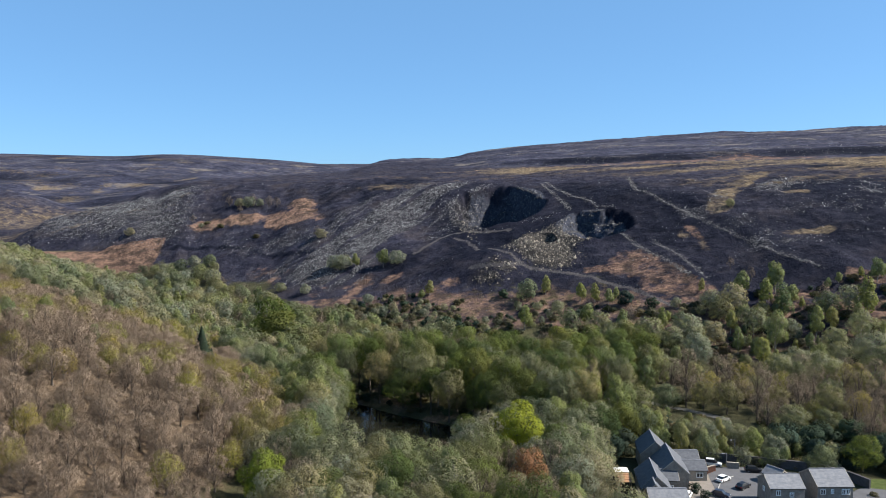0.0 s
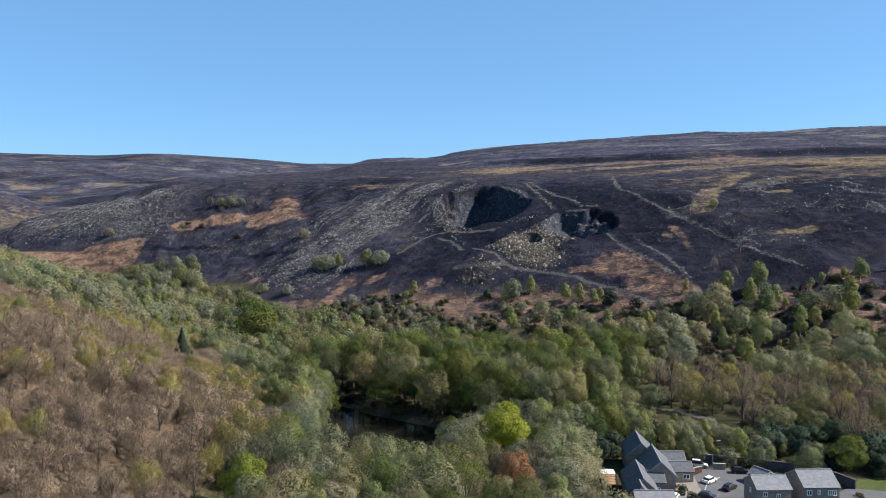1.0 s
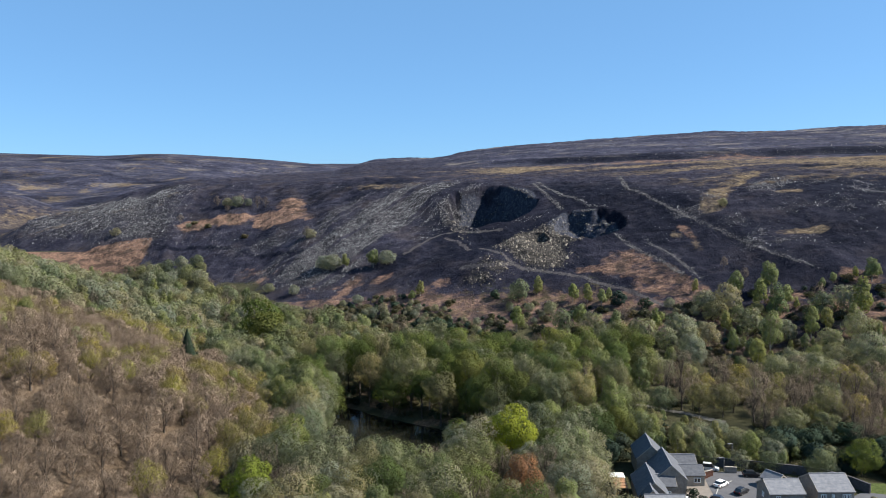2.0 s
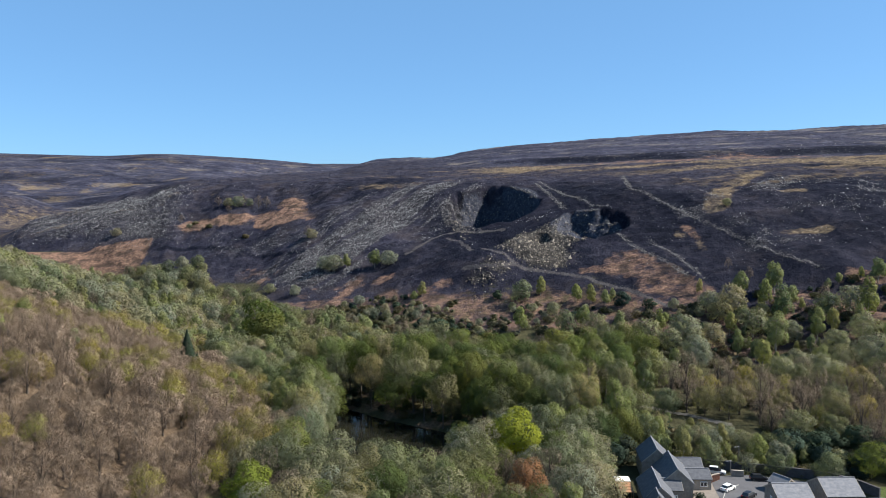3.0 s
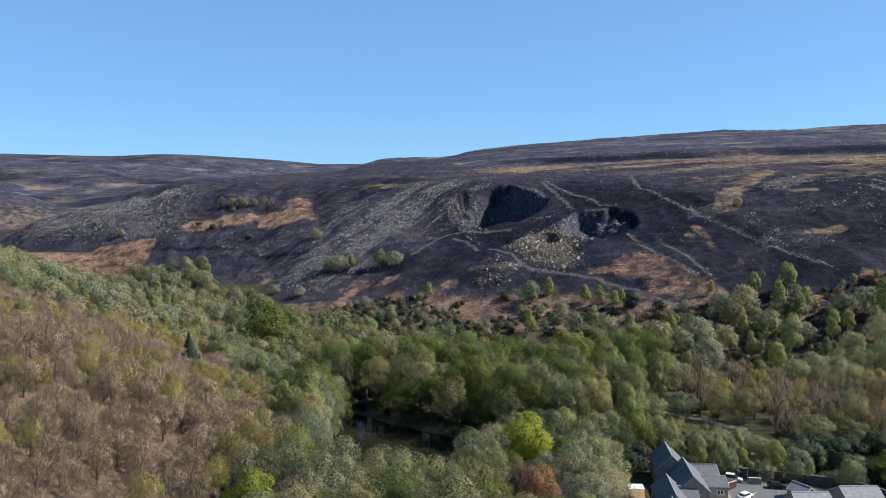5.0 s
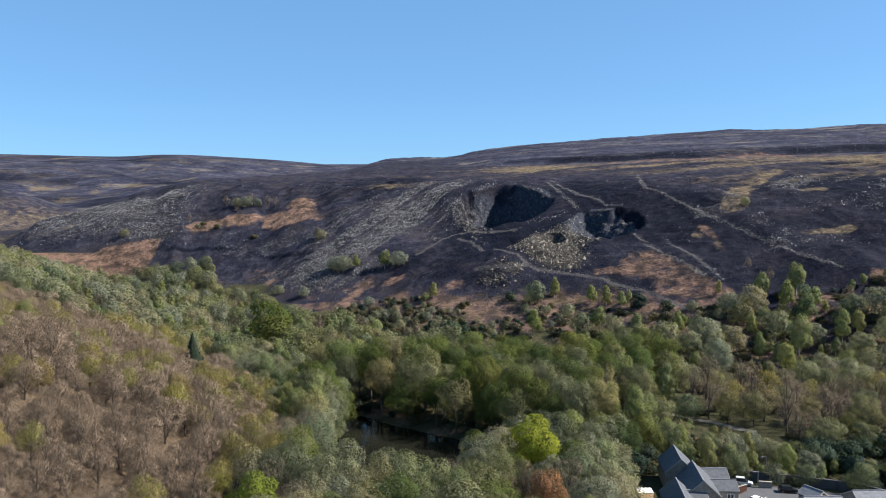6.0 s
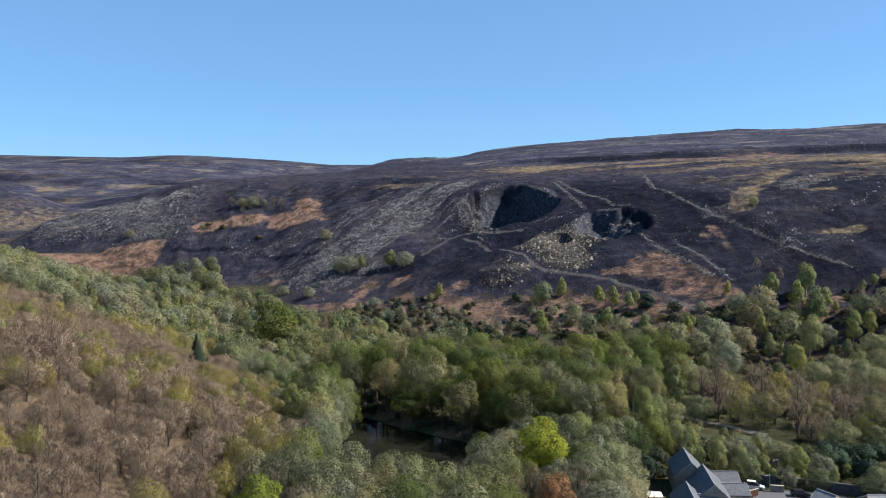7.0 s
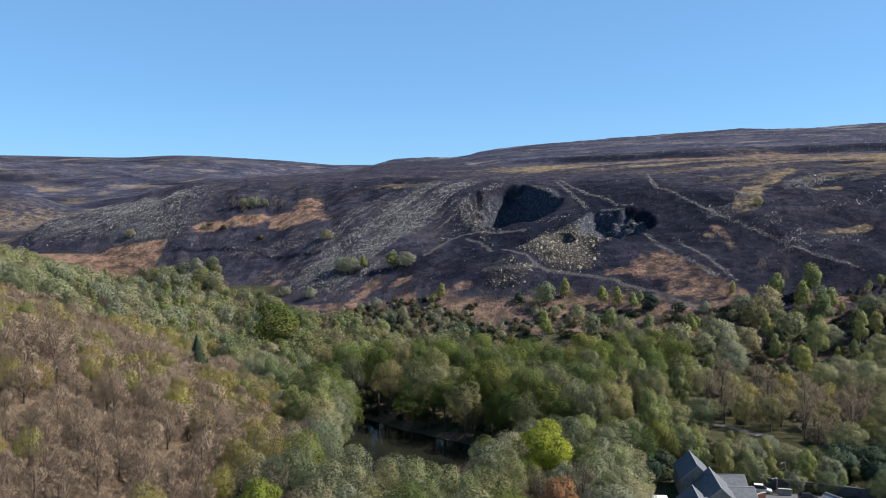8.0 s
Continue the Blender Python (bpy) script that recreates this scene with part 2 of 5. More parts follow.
def spread(x, xs, values, reach=24.0):
    """Values along x, with the bends rounded off."""
    return sum(np.interp(x + d * reach, xs, values) for d in (-1.0, -0.5, 0.0, 0.5, 1.0)) / 5


def moor_back(x, y):
    """How far up the moor a place lies: 0 at the brow of the steep slope, 1 at the skyline."""
    brow = spread(x, BROW_X, BROW_Y, 40.0)
    return np.clip((y - brow) / (1000 - brow), 0, 1)


def height(x, y):
    x, y = np.atleast_1d(np.asarray(x, float)), np.atleast_1d(np.asarray(y, float))
    # the wooded spur
    off = np.sqrt((y - 200) ** 2 + 15**2) - 15
    toe = -28 - np.where(y > 200, 0.52, 0.6) * off
    spur = smin(0.36 * softplus(toe - x, 9), 41.0, 5) * (1 - ease(440, 660, y)) * ease(-150, 60, y)
    spur = spur + 1.2 * fbm(x, y, 45, 3) * ease(2, 12, spur)
    # valley floor
    floor = -1.5 + 0.06 * softplus(y - 300, 15) * ease(160, -60, x) + 0.5 * fbm(x, y, 40, 9)
    # the quarried hill
    foot = spread(x, TOE_X, TOE_Y) + 14 * fbm(x, y, 120, 21, 3)
    s = y - foot
    front = spread(x, TOE_X, RISE) * softplus(s + 30, 20)
    ridge = spread(x, RIDGE_X, RIDGE_Z, 9.0) + 0.5 * fbm(x, 0 * y, 60, 33)
    back = moor_back(x, y)
    plateau = 80.5 + (ridge - 80.5) * (0.92 * back + 0.08 * ease(0, 1, back)) - 0.05 * softplus(y - 1080, 40)
    scar = back + 0.035 * fbm(x, 0.4 * y, 60, 37)
    plateau = plateau + ease(20, 120, x) * 3.0 * (ease(0.42, 0.46, scar) - 1) * ease(0.25, 0.4, back)
    plateau = plateau + 3.2 * ease(90, 260, x) * ease(0, 0.14, back) * (1 - ease(0.15, 0.42, back))
    side = 55 + 0.35 * (x + 325)
    hill = smin(smin(front, plateau, 3), side, 5)
    lumps = ease(8, 25, front) * (1.7 * fbm(x, y, 60, 41, 5, 0.55) * (1 - 0.5 * ease(70, 85, hill)))
    gully = ease(20, 40, front) * (1 - ease(72, 82, hill)) * 1.6 * vnoise(x + 0.25 * y, 0.12 * y, 13, 47)
    tussock = ease(12, 25, front) * (0.45 * vnoise(x, y, 5, 201) + 0.35 * vnoise(x, y, 2.6, 203))
    hill = hill + lumps + gully + tussock
    # quarry pits
    r1 = np.hypot((x - 35) / 31, (y - 507) / 40) + 0.16 * fbm(x, y, 26, 51, 4, 0.55)
    bowl = np.clip(r1, 0, 1.6)
    steep = 6.5 - 2.2 * ease(0.35, 0.85, (35 - x) / 31)
    pit = 43.0 + 39 * bowl**steep + 0.9 * fbm(x, y, 9, 55)
    pit = np.where(r1 < 1.4, pit + (0.9 * np.sin(1.1 * pit) + 1.1 * vnoise(x, 0.6 * y, 4.5, 57) * (1 - ease(0.1, 0.5, (35 - x) / 31))) * ease(0.55, 0.8, r1), 999.0)
    r2 = np.hypot((x - 85) / 21, (y - 439) / 26) + 0.20 * fbm(x, y, 18, 61, 4, 0.6)
    pit2 = 45.0 + 19 * np.clip(r2, 0, 1.6) ** 4.0 + 1.3 * fbm(x, y, 8, 65)
    pit2 = np.where(r2 < 1.4, pit2 + (0.8 * np.sin(1.3 * pit2) + 1.5 * vnoise(x, 0.6 * y, 4, 67)) * ease(0.5, 0.75, r2), 999.0)
    r3 = np.hypot((x - 56) / 16, (y - 428) / 18) + 0.12 * fbm(x, y, 12, 71, 4, 0.6)
    pit3 = 42 + 13 * np.clip(r3, 0, 1.7) ** 1.8 + 1.2 * fbm(x, y, 6, 75) + 1.5 * vnoise(x, 0.6 * y, 3.6, 79) * ease(0.5, 0.8, r3)
    pit3 = np.where(r3 < 1.4, pit3, 999.0)
    hill = np.minimum(np.minimum(hill, pit), np.minimum(pit2, pit3))
    # spoil heap below the pits
    tip = blob(x, y, 26, 418, 26, 16, 0, 0.7, 0.2, 77) * 6 * ease(20, 30, front)
    hill = hill + tip
    # far moor
    crest = spread(x, MOOR_X, MOOR_Z, 35.0)
    far = np.clip((y - 820) / 1000, 0, 1.0)
    moor = 38 + (crest - 38) * (0.6 * far + 0.4 * ease(0, 1, far)) + 16 * fbm(x, y, 300, 81) * ease(0, 0.2, far) * (1 - ease(0.6, 1, far))
    shoulder = np.minimum(79 - 0.26 * (x + 520), 96) - 0.35 * (np.sqrt((y - 900) ** 2 + 900) - 30) + 3 * fbm(x, y, 80, 83)
    moor = smax(moor, shoulder, 3)
    moor = np.where(y > 700, moor - 0.03 * softplus(y - 1900, 60), -50)
    z = smax(smax(floor, spur, 3), hill, 3)
    z = smax(z, moor, 4)
    # grassed dam across the valley
    wall = np.minimum(30.5, 30.5 - 0.43 * (566 - y))
    across = ease(-312, -304, x) * (1 - ease(-210, -200, x)) * (1 - ease(574, 582, y)) * ease(525, 540, y)
    z = np.where(across > 0, np.maximum(z, wall * across + z * (1 - across)), z)
    # level ground of the hamlet
    yard = ease(30, 44, x) * (1 - ease(150, 175, x)) * ease(120, 140, y) * (1 - ease(212, 224, y))
    z = z * (1 - yard)
    # the pond's bed and banks
    (ax, ay), (bx, by) = SHORE
    n = math.hypot(bx - ax, by - ay)
    along = ((x - ax) * (bx - ax) + (y - ay) * (by - ay)) / n
    inside = -((x - ax) * (by - ay) - (y - ay) * (bx - ax)) / n
    inside = -inside + 1.2 * fbm(x, y, 12, 91, 3)
    bed = ease(-4, 3, np.minimum(np.minimum(inside, 37 - inside), np.minimum(x + 34.5, 66 - along)))
    bank = ease(-24, -2, inside) * (1 - ease(-2, 2, inside)) * ease(-30, -10, along) * (1 - ease(60, 80, along))
    z = z + bank * (0.5 + 0.3 * fbm(x, y, 5, 93) - z)
    z = z * (1 - bed) - 3.2 * bed
    return z


# ---- the ground ----
def sheet_rows():
    steps = [np.linspace(-4200, -200, 24)[:-1], np.linspace(-200, 140, 60)[:-1], np.arange(140, 285, 1.5), np.arange(285, 630, 1.25)]
    steps += [np.arange(630, 1100, 3.5), np.arange(1100, 2000, 11.0), np.linspace(2000, 4600, 24)]
    return np.concatenate(steps)


def make_ground():
    rows = sheet_rows()
    inner = np.linspace(-1, 1, 430)
    outer = np.array([1.15, 1.5, 2.2, 3.5, 6.0])
    cols = np.concatenate([-outer[::-1], inner, outer])
    half = np.where(rows > 0, np.maximum(150.0, 0.64 * rows + 25), 150 + 0.3 * np.abs(rows))
    x = np.clip(half[:, None] * cols[None, :], -4600, 4600)
    x[:, 0], x[:, -1] = -4700, 4700
    y = rows[:, None] + 0 * x
    z = height(x, y)
    nr, nc = x.shape
    verts = np.stack([x, y, z], -1).reshape(-1, 3)
    k = (np.arange(nr - 1)[:, None] * nc + np.arange(nc - 1)[None, :]).ravel()
    faces = np.stack([k, k + 1, k + nc + 1, k + nc], 1)
    me = bpy.data.meshes.new("ground")
    me.vertices.add(len(verts))
    me.vertices.foreach_set("co", verts.ravel())
    me.loops.add(faces.size)
    me.loops.foreach_set("vertex_index", faces.ravel())
    me.polygons.add(len(faces))
    me.polygons.foreach_set("loop_start", np.arange(0, faces.size, 4))
    me.update(calc_edges=True)
    me.polygons.foreach_set("use_smooth", np.ones(len(faces), bool))
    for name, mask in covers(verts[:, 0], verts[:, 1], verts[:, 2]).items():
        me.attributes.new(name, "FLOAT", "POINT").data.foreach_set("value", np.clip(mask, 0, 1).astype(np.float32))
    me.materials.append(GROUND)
    return tagged(new("ground", me), "burnt moorland hillside above a wooded valley floor", "ground", kind="structure")


def covers(x, y, z):
    """Which kind of cover lies where, from 0 to 1."""
    foot = spread(x, TOE_X, TOE_Y)
    s = y - foot
    out = {}
    left = ease(-20, -60, x + 0.52 * np.abs(y - 200))
    out["wood"] = (1 - ease(-10, 25, s + 14 * fbm(x, y, 40, 101))) * (1 - ease(640, 760, y))
    (ax, ay), (bx, by) = SHORE
    n = math.hypot(bx - ax, by - ay)
    beyond = -((x - ax) * (by - ay) - (y - ay) * (bx - ax)) / n
    shore = ease(-2, 2, beyond) * (1 - ease(10, 22, beyond)) * (np.abs(x + 10) < 45)
    out["litter"] = 0.7 * shore * (0.6 + 0.6 * fbm(x, y, 5, 107)) + left * (1 - ease(230, 330, y + 0.4 * x + 40))
    low = ease(-20, 10, s) * (1 - ease(35, 70, s + 22 * fbm(x, y, 60, 103))) * ease(-150, -100, x)
    dam = ease(-314, -307, x) * (1 - ease(-208, -202, x)) * ease(528, 536, y) * (1 - ease(566, 570, y))
    out["wood"] = out["wood"] * (1 - dam)
    spots = [blob(x, y, cx, cy, rx, ry, turn, 0.5, 0.5, 150 + k) for k, (cx, cy, rx, ry, turn) in enumerate(BRACKEN)]
    out["wood"] = np.maximum(out["wood"], 0.36 * ease(-30, -5, s) * (1 - ease(30, 60, s + 24 * fbm(x, y, 40, 104))) * ease(-60, 0, x))
    out["bracken"] = np.maximum.reduce([
        low * np.where(x > -20, 0.6, 0.30 + 0.5 * fbm(0.78 * x - 0.63 * y, 0.25 * (x + y), 14, 105)),
        0.55 * blob(x, y, 235, 640, 120, 30, 0, 0.6, 0.6, 191),
        0.45 * blob(x, y, 110, 655, 80, 16, 0, 0.6, 0.6, 193),
        np.where((x > 60) | (y < 445), 0.54, 0.95) * np.maximum.reduce(spots),
        dam,
    ])
    back = moor_back(x, y)
    belt = np.interp(x, (-60, 0, 160, 300), (0.36, 0.30, 0.15, 0.17))
    away = np.abs(back - belt) / np.interp(x, (0, 160), (0.05, 0.12))
    tongue = band(x, y, TONGUE, 8.0, 6.0) * (0.62 + 0.35 * fbm(x, y, 9, 122))
    out["grass"] = np.maximum.reduce([
        (1 - ease(0.5, 1.3, away)) * ease(-90, 30, x) * (back > 0) * (0.42 + 0.55 * fbm(x * 0.4, y * 2, 45, 117, 5, 0.6)),
        ease(0.0, 0.03, back) * (1 - ease(0.3, 0.4, back)) * (0.14 + 0.5 * fbm(x * 0.5, y * 2, 50, 118, 5, 0.6)),
        tongue,
        *(0.62 * blob(x, y, cx, cy, rx, ry, turn, 0.6, 0.7, 160 + k) for k, (cx, cy, rx, ry, turn) in enumerate(PALE)),
        ease(900, 1000, y) * ease(-150, -320, x) * (0.02 + 0.40 * fbm(x, y * 2.5, 60, 123)),
        blob(x, y, -440, 800, 120, 60, 0, 0.6, 0.6, 125) * 0.42,
    ])
    along, over = 0.63 * x + 0.78 * y, 0.78 * x - 0.63 * y
    streak = ease(0.36, 0.66, 0.5 + 0.5 * fbm(over, 0.10 * along, 12, 131, 4, 0.6))
    clump = 0.5 + 0.5 * fbm(x, y, 16, 137, 4, 0.6)
    slope = ease(12, 40, s) * (1 - ease(79, 84, z))
    out["scree"] = np.maximum.reduce([
        slope * blob(x, y, -250, 604, 66, 58, -20, 0.4, 0.3, 181) * (0.45 + 0.55 * clump),
        slope * blob(x, y, -40, 505, 86, 40, 51, 0.35, 0.2, 182) * (0.06 + 0.98 * streak),
        slope * 0.75 * blob(x, y, -116, 532, 34, 12, -25, 0.5, 0.4, 183) * clump,
        slope * 0.60 * blob(x, y, -95, 488, 26, 17, 0, 0.6, 0.4, 184) * (0.3 + 0.7 * streak),
        slope * 0.42 * blob(x, y, 2, 506, 10, 34, -12, 0.5, 0.4, 185) * clump,
        0.035 * slope * streak,
        *(0.66 * blob(x, y, cx, cy, rx, ry, 0, 0.9, 0.8, 186 + k) * ease(0.35, 0.75, clump) for k, (cx, cy, rx, ry) in enumerate(STONY)),
    ])
    out["char"] = np.maximum.reduce([
        ease(-30, 20, x) * ease(28, 58, s) * (1 - ease(0.0, 0.12, back)) * (0.75 + 0.35 * fbm(x, y, 45, 171)),
        # dark rock band at the scar, the scarp's shade painted in with it
        ease(30, 90, x) * ease(0.38, 0.42, back) * (1 - ease(0.47, 0.52, back)) * (0.75 + 0.4 * fbm(x, y, 40, 173)),
        0.9 * blob(x, y, 300, 500, 60, 22, -8, 0.5, 0.4, 174),
        ease(880, 980, y) * ease(-150, -300, x) * (0.25 + 0.4 * fbm(x, y * 1.5, 90, 175)),
        ease(-240, -150, x) * (1 - ease(-20, 20, x)) * ease(35, 60, s) * (0.22 + 0.6 * fbm(over, 0.2 * along, 22, 176)) * (1 - ease(0.05, 0.3, back)),
        0.8 * band(x, y, PATHS[9][0], 1.6, 2.0),
    ])
    out["hazy_heath"] = np.maximum(ease(830, 960, y), ease(0.03, 0.2, back - belt) * ease(-40, 40, x))
    out["path"] = np.maximum.reduce([band(x, y, k, w, 1.5) for k, w in PATHS[:2] + PATHS[7:8]])
    out["lane"] = band(x, y, *PATHS[8], 1.5)
    # pit walls that take the rock colour with painted shade
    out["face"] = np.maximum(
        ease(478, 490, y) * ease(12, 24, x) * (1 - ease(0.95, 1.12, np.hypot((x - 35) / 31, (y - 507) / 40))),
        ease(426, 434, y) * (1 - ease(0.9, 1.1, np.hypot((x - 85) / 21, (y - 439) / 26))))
    out["rubble"] = np.maximum.reduce([
        1.0 * blob(x, y, 57, 428, 19, 22, 0, 0.4, 0.4, 141), 0.55 * blob(x, y, 27, 402, 8, 7, 0, 0.7, 0.6, 144), 0.42 * blob(x, y, 11, 496, 6, 24, 10, 0.4, 0.4, 143)])
    out["lane"] = np.maximum(out["lane"], 0.8 * blob(x, y, 104, 199.5, 3.5, 3.0, 0, 0.5, 0.3, 145))
    out["lawn"] = ease(104, 107, x) * (1 - ease(150, 160, x)) * ease(182, 184, y) * (1 - ease(190, 193, y))
    return out


PATHS = [
    (((7, 469), (14, 461), (28, 424), (41, 405), (59, 395), (72, 387), (90, 364), (105, 337)), 0.6),
    (((15, 410), (29, 403), (42, 404)), 0.9),
    (((127, 530), (120, 482), (129, 461), (136, 438), (146, 414), (156, 394), (166, 365), (174, 349)), 2.2),
    (((70, 542), (74, 500), (78, 469)), 1.6),
    (((73, 548), (82, 498), (94, 467), (103, 463)), 1.6),
    (((112, 409), (120, 386), (125, 360)), 2.0),
    (((99, 422), (104, 402), (113, 382), (118, 363)), 1.6),
    (((-17, 455), (-2, 474), (6, 477), (20, 473), (40, 462)), 1.2),
    (((68, 254), (74, 248), (81, 242), (88, 234)), 1.0),
    (((-196, 553), (-171, 549), (-135, 530), (-83, 494)), 0.8),
]
TONGUE = (207, 499), (187, 479), (163, 448), (154, 430)
# stony patches of the upper slope, and pale grass patches on the moor and slope
STONY = [(203, 461, 20, 14), (232, 447, 16, 12), (174, 409, 15, 12), (173, 388, 14, 9), (127, 410, 9, 8), (178, 437, 11, 7), (233, 422, 16, 9), (210, 400, 22, 12), (150, 440, 14, 14), (60, 470, 12, 6)]
PALE = [(188, 390, 13, 3, -10), (200, 440, 10, 4, 0), (134, 398, 4, 11, 10), (-693, 1278, 34, 16, 0), (-619, 1204, 22, 14, 0), (-537, 1192, 16, 34, 25), (-500, 1235, 34, 9, -10), (-430, 1290, 30, 10, 0), (-330, 1020, 26, 10, 10)]
BRACKEN = [
    (-106, 560, 14, 16, 12), (-106, 585, 9, 12, 10), (-124, 566, 9, 9, 0), (-155, 577, 25, 8, 0), (-111, 476, 16, 4, 64), (-29, 431, 11, 3.5, 31), (-64, 419, 24, 6, -12), (-50, 433, 11, 4, 0), (-2, 405, 12, 4, 10),
    (95, 388, 12, 13, 0), (104, 368, 15, 17, 0), (114, 350, 9, 16, 20), (80, 389, 10, 4, -20), (39, 373, 22, 10, 0), (67, 354, 22, 11, 0), (-14, 388, 18, 5, -20), (156, 334, 21, 9, -10), (182, 336, 14, 7, 0), (134, 414, 3, 13, 8),
]

ground = make_ground()

# ---- water ----
def part(name, me, parent, label="", mat=None):
    ob = new(name, me)
    ob.parent = parent
    if mat:
        me.materials.append(mat)
    return tagged(ob, label) if label else ob


def box_data(boxes, name="box"):
    """A mesh of boxes (x0, x1, y0, y1, z0, z1) with slightly broken edges."""
    bm = bmesh.new()
    for x0, x1, y0, y1, z0, z1 in boxes:
        made = bmesh.ops.create_cube(bm, size=1)["verts"]
        for v in made:
            v.co = ((x0 + x1) / 2 + v.co.x * (x1 - x0), (y0 + y1) / 2 + v.co.y * (y1 - y0), (z0 + z1) / 2 + v.co.z * (z1 - z0))
    small = min(min(b[1] - b[0], b[3] - b[2], b[5] - b[4]) for b in boxes)
    bmesh.ops.bevel(bm, geom=bm.edges[:], offset=min(0.03, small * 0.2), segments=1, affect="EDGES")
    me = bpy.data.meshes.new(name)
    bm.to_mesh(me)
    bm.free()
    return me


def poly_data(verts, faces, name="part", smooth=False):
    me = bpy.data.meshes.new(name)
    me.from_pydata(verts, [], faces)
    if smooth:
        me.polygons.foreach_set("use_smooth", [True] * len(me.polygons))
    me.update()
    return me


def water_material():
    m = Nodes("still_water", 0.03, 0, 0.25)
    m.color(m.ramp(m.noise(0.08, 4), (0.3, (0.006, 0.007, 0.006)), (0.7, (0.014, 0.014, 0.010))))
    m.bump(m.noise(2.2, 3), 0.03, 0.01)
    return m.mat


def make_pond():
    n = 48
    rim = []
    (ax, ay), (bx, by) = SHORE
    ux, uy = (bx - ax) / math.hypot(bx - ax, by - ay), (by - ay) / math.hypot(bx - ax, by - ay)
    for i in range(n):
        t = 2 * math.pi * i / n
        a, d = 20 + 58 * math.copysign(abs(math.cos(t)) ** 0.5, math.cos(t)), 16 + 24 * math.copysign(abs(math.sin(t)) ** 0.5, math.sin(t))
        rim.append((ax + ux * a + uy * d, ay + uy * a - ux * d, WATER))
    me = poly_data(rim, [tuple(range(n))], "water")
    me.materials.append(water_material())
    return tagged(new("water", me), "dark still pond between wooded banks", "water", kind="structure")


make_pond()

# ---- the hamlet ----
def slate_material(name, low, mid, high):
    m = Nodes(name, 0.8, 0, 0.15)
    rows = m.ramp(m.noise(1.0, 2, stretch=(0.6, 4.0, 9.0)), (0.3, 0.85), (0.7, 1.12))
    m.color(m.mix(1.0, m.ramp(m.noise(1.2, 5), (0.25, low), (0.5, mid), (0.8, high)), rows, "MULTIPLY"))
    m.bump(m.noise(1.0, 2, stretch=(2.0, 8.0, 12.0)), 0.2, 0.03)
    return m.mat


SLATE = slate_material("pale_grey_slate", (0.115, 0.120, 0.135), (0.155, 0.160, 0.175), (0.21, 0.21, 0.215))
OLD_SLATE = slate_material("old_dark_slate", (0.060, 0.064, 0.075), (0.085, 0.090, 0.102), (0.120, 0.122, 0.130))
STONE = plain_material("coursed_gritstone", (0.20, 0.175, 0.15), 0.3, 1.4, 0.9, bump=0.5)
PALE_STONE = plain_material("pale_stone_walling", (0.30, 0.265, 0.22), 0.25, 1.2, 0.9, bump=0.4)
DARK_STONE = plain_material("dark_retaining_stone", (0.055, 0.053, 0.055), 0.35, 0.9, 0.95, bump=0.6)
BRICK = plain_material("red_brick", (0.26, 0.13, 0.085), 0.3, 2.0, 0.9)
WHITE_PAINT = plain_material("white_frame_paint", (0.72, 0.72, 0.70), 0.08, 3, 0.4)
ASPHALT = plain_material("worn_asphalt", (0.078, 0.078, 0.084), 0.18, 0.35, 0.9, bump=0.3)
KERB = plain_material("pale_kerb_stone", (0.27, 0.265, 0.25), 0.12, 1.5, 0.85)
PAVING = plain_material("pale_paving", (0.17, 0.147, 0.125), 0.18, 0.9, 0.85)
TIMBER = plain_material("orange_timber", (0.28, 0.150, 0.078), 0.25, 1.5, 0.7)
CANVAS = plain_material("white_canvas", (0.75, 0.74, 0.72), 0.06, 1.5, 0.8)
RUBBER = plain_material("black_rubber", (0.02, 0.02, 0.02), 0.2, 4, 0.8)
STEEL = plain_material("dull_steel", (0.20, 0.20, 0.205), 0.1, 4, 0.5, 0.6)
LEAD = plain_material("weathered_ridge", (0.16, 0.165, 0.18), 0.2, 2, 0.6)
GLASS = plain_material("dark_window_glass", (0.03, 0.035, 0.04), 0.2, 0.6, 0.06, 0.0, 0.6)


def window_on(parent, x, y, z, w, h, face):
    """A white casement with two panes: proud of the wall at y (faces front) or at x (faces side)."""
    t, f = 0.15, 0.12
    def at(u0, u1, z0, z1, d0, d1):
        return (u0, u1, y + d0, y + d1, z0, z1) if face == "front" else (x + d0, x + d1, u0, u1, z0, z1)
    c = x if face == "front" else y
    frame_box = [at(c - w / 2, c - w / 2 + t, z, z + h, -f, 0.05), at(c + w / 2 - t, c + w / 2, z, z + h, -f, 0.05), at(c - w / 2 + t, c + w / 2 - t, z + h - t, z + h, -f, 0.05),
                 at(c - w / 2 + t, c + w / 2 - t, z, z + t, -f, 0.05), at(c - t / 2, c + t / 2, z + t, z + h - t, -f, 0.05)]
    win = part("window", box_data(frame_box, "window"), parent, "white-framed casement window", WHITE_PAINT)
    for a, b in ((c - w / 2 + t, c - t / 2), (c + t / 2, c + w / 2 - t)):
        part("pane", box_data([at(a, b, z + t, z + h - t, -0.06, -0.02)], "pane"), win, "", GLASS)
    sill = part("sill", box_data([at(c - w / 2 - 0.1, c + w / 2 + 0.1, z - 0.14, z - 0.003, -0.2, 0.05)], "sill"), win, "", PALE_STONE)
    return win


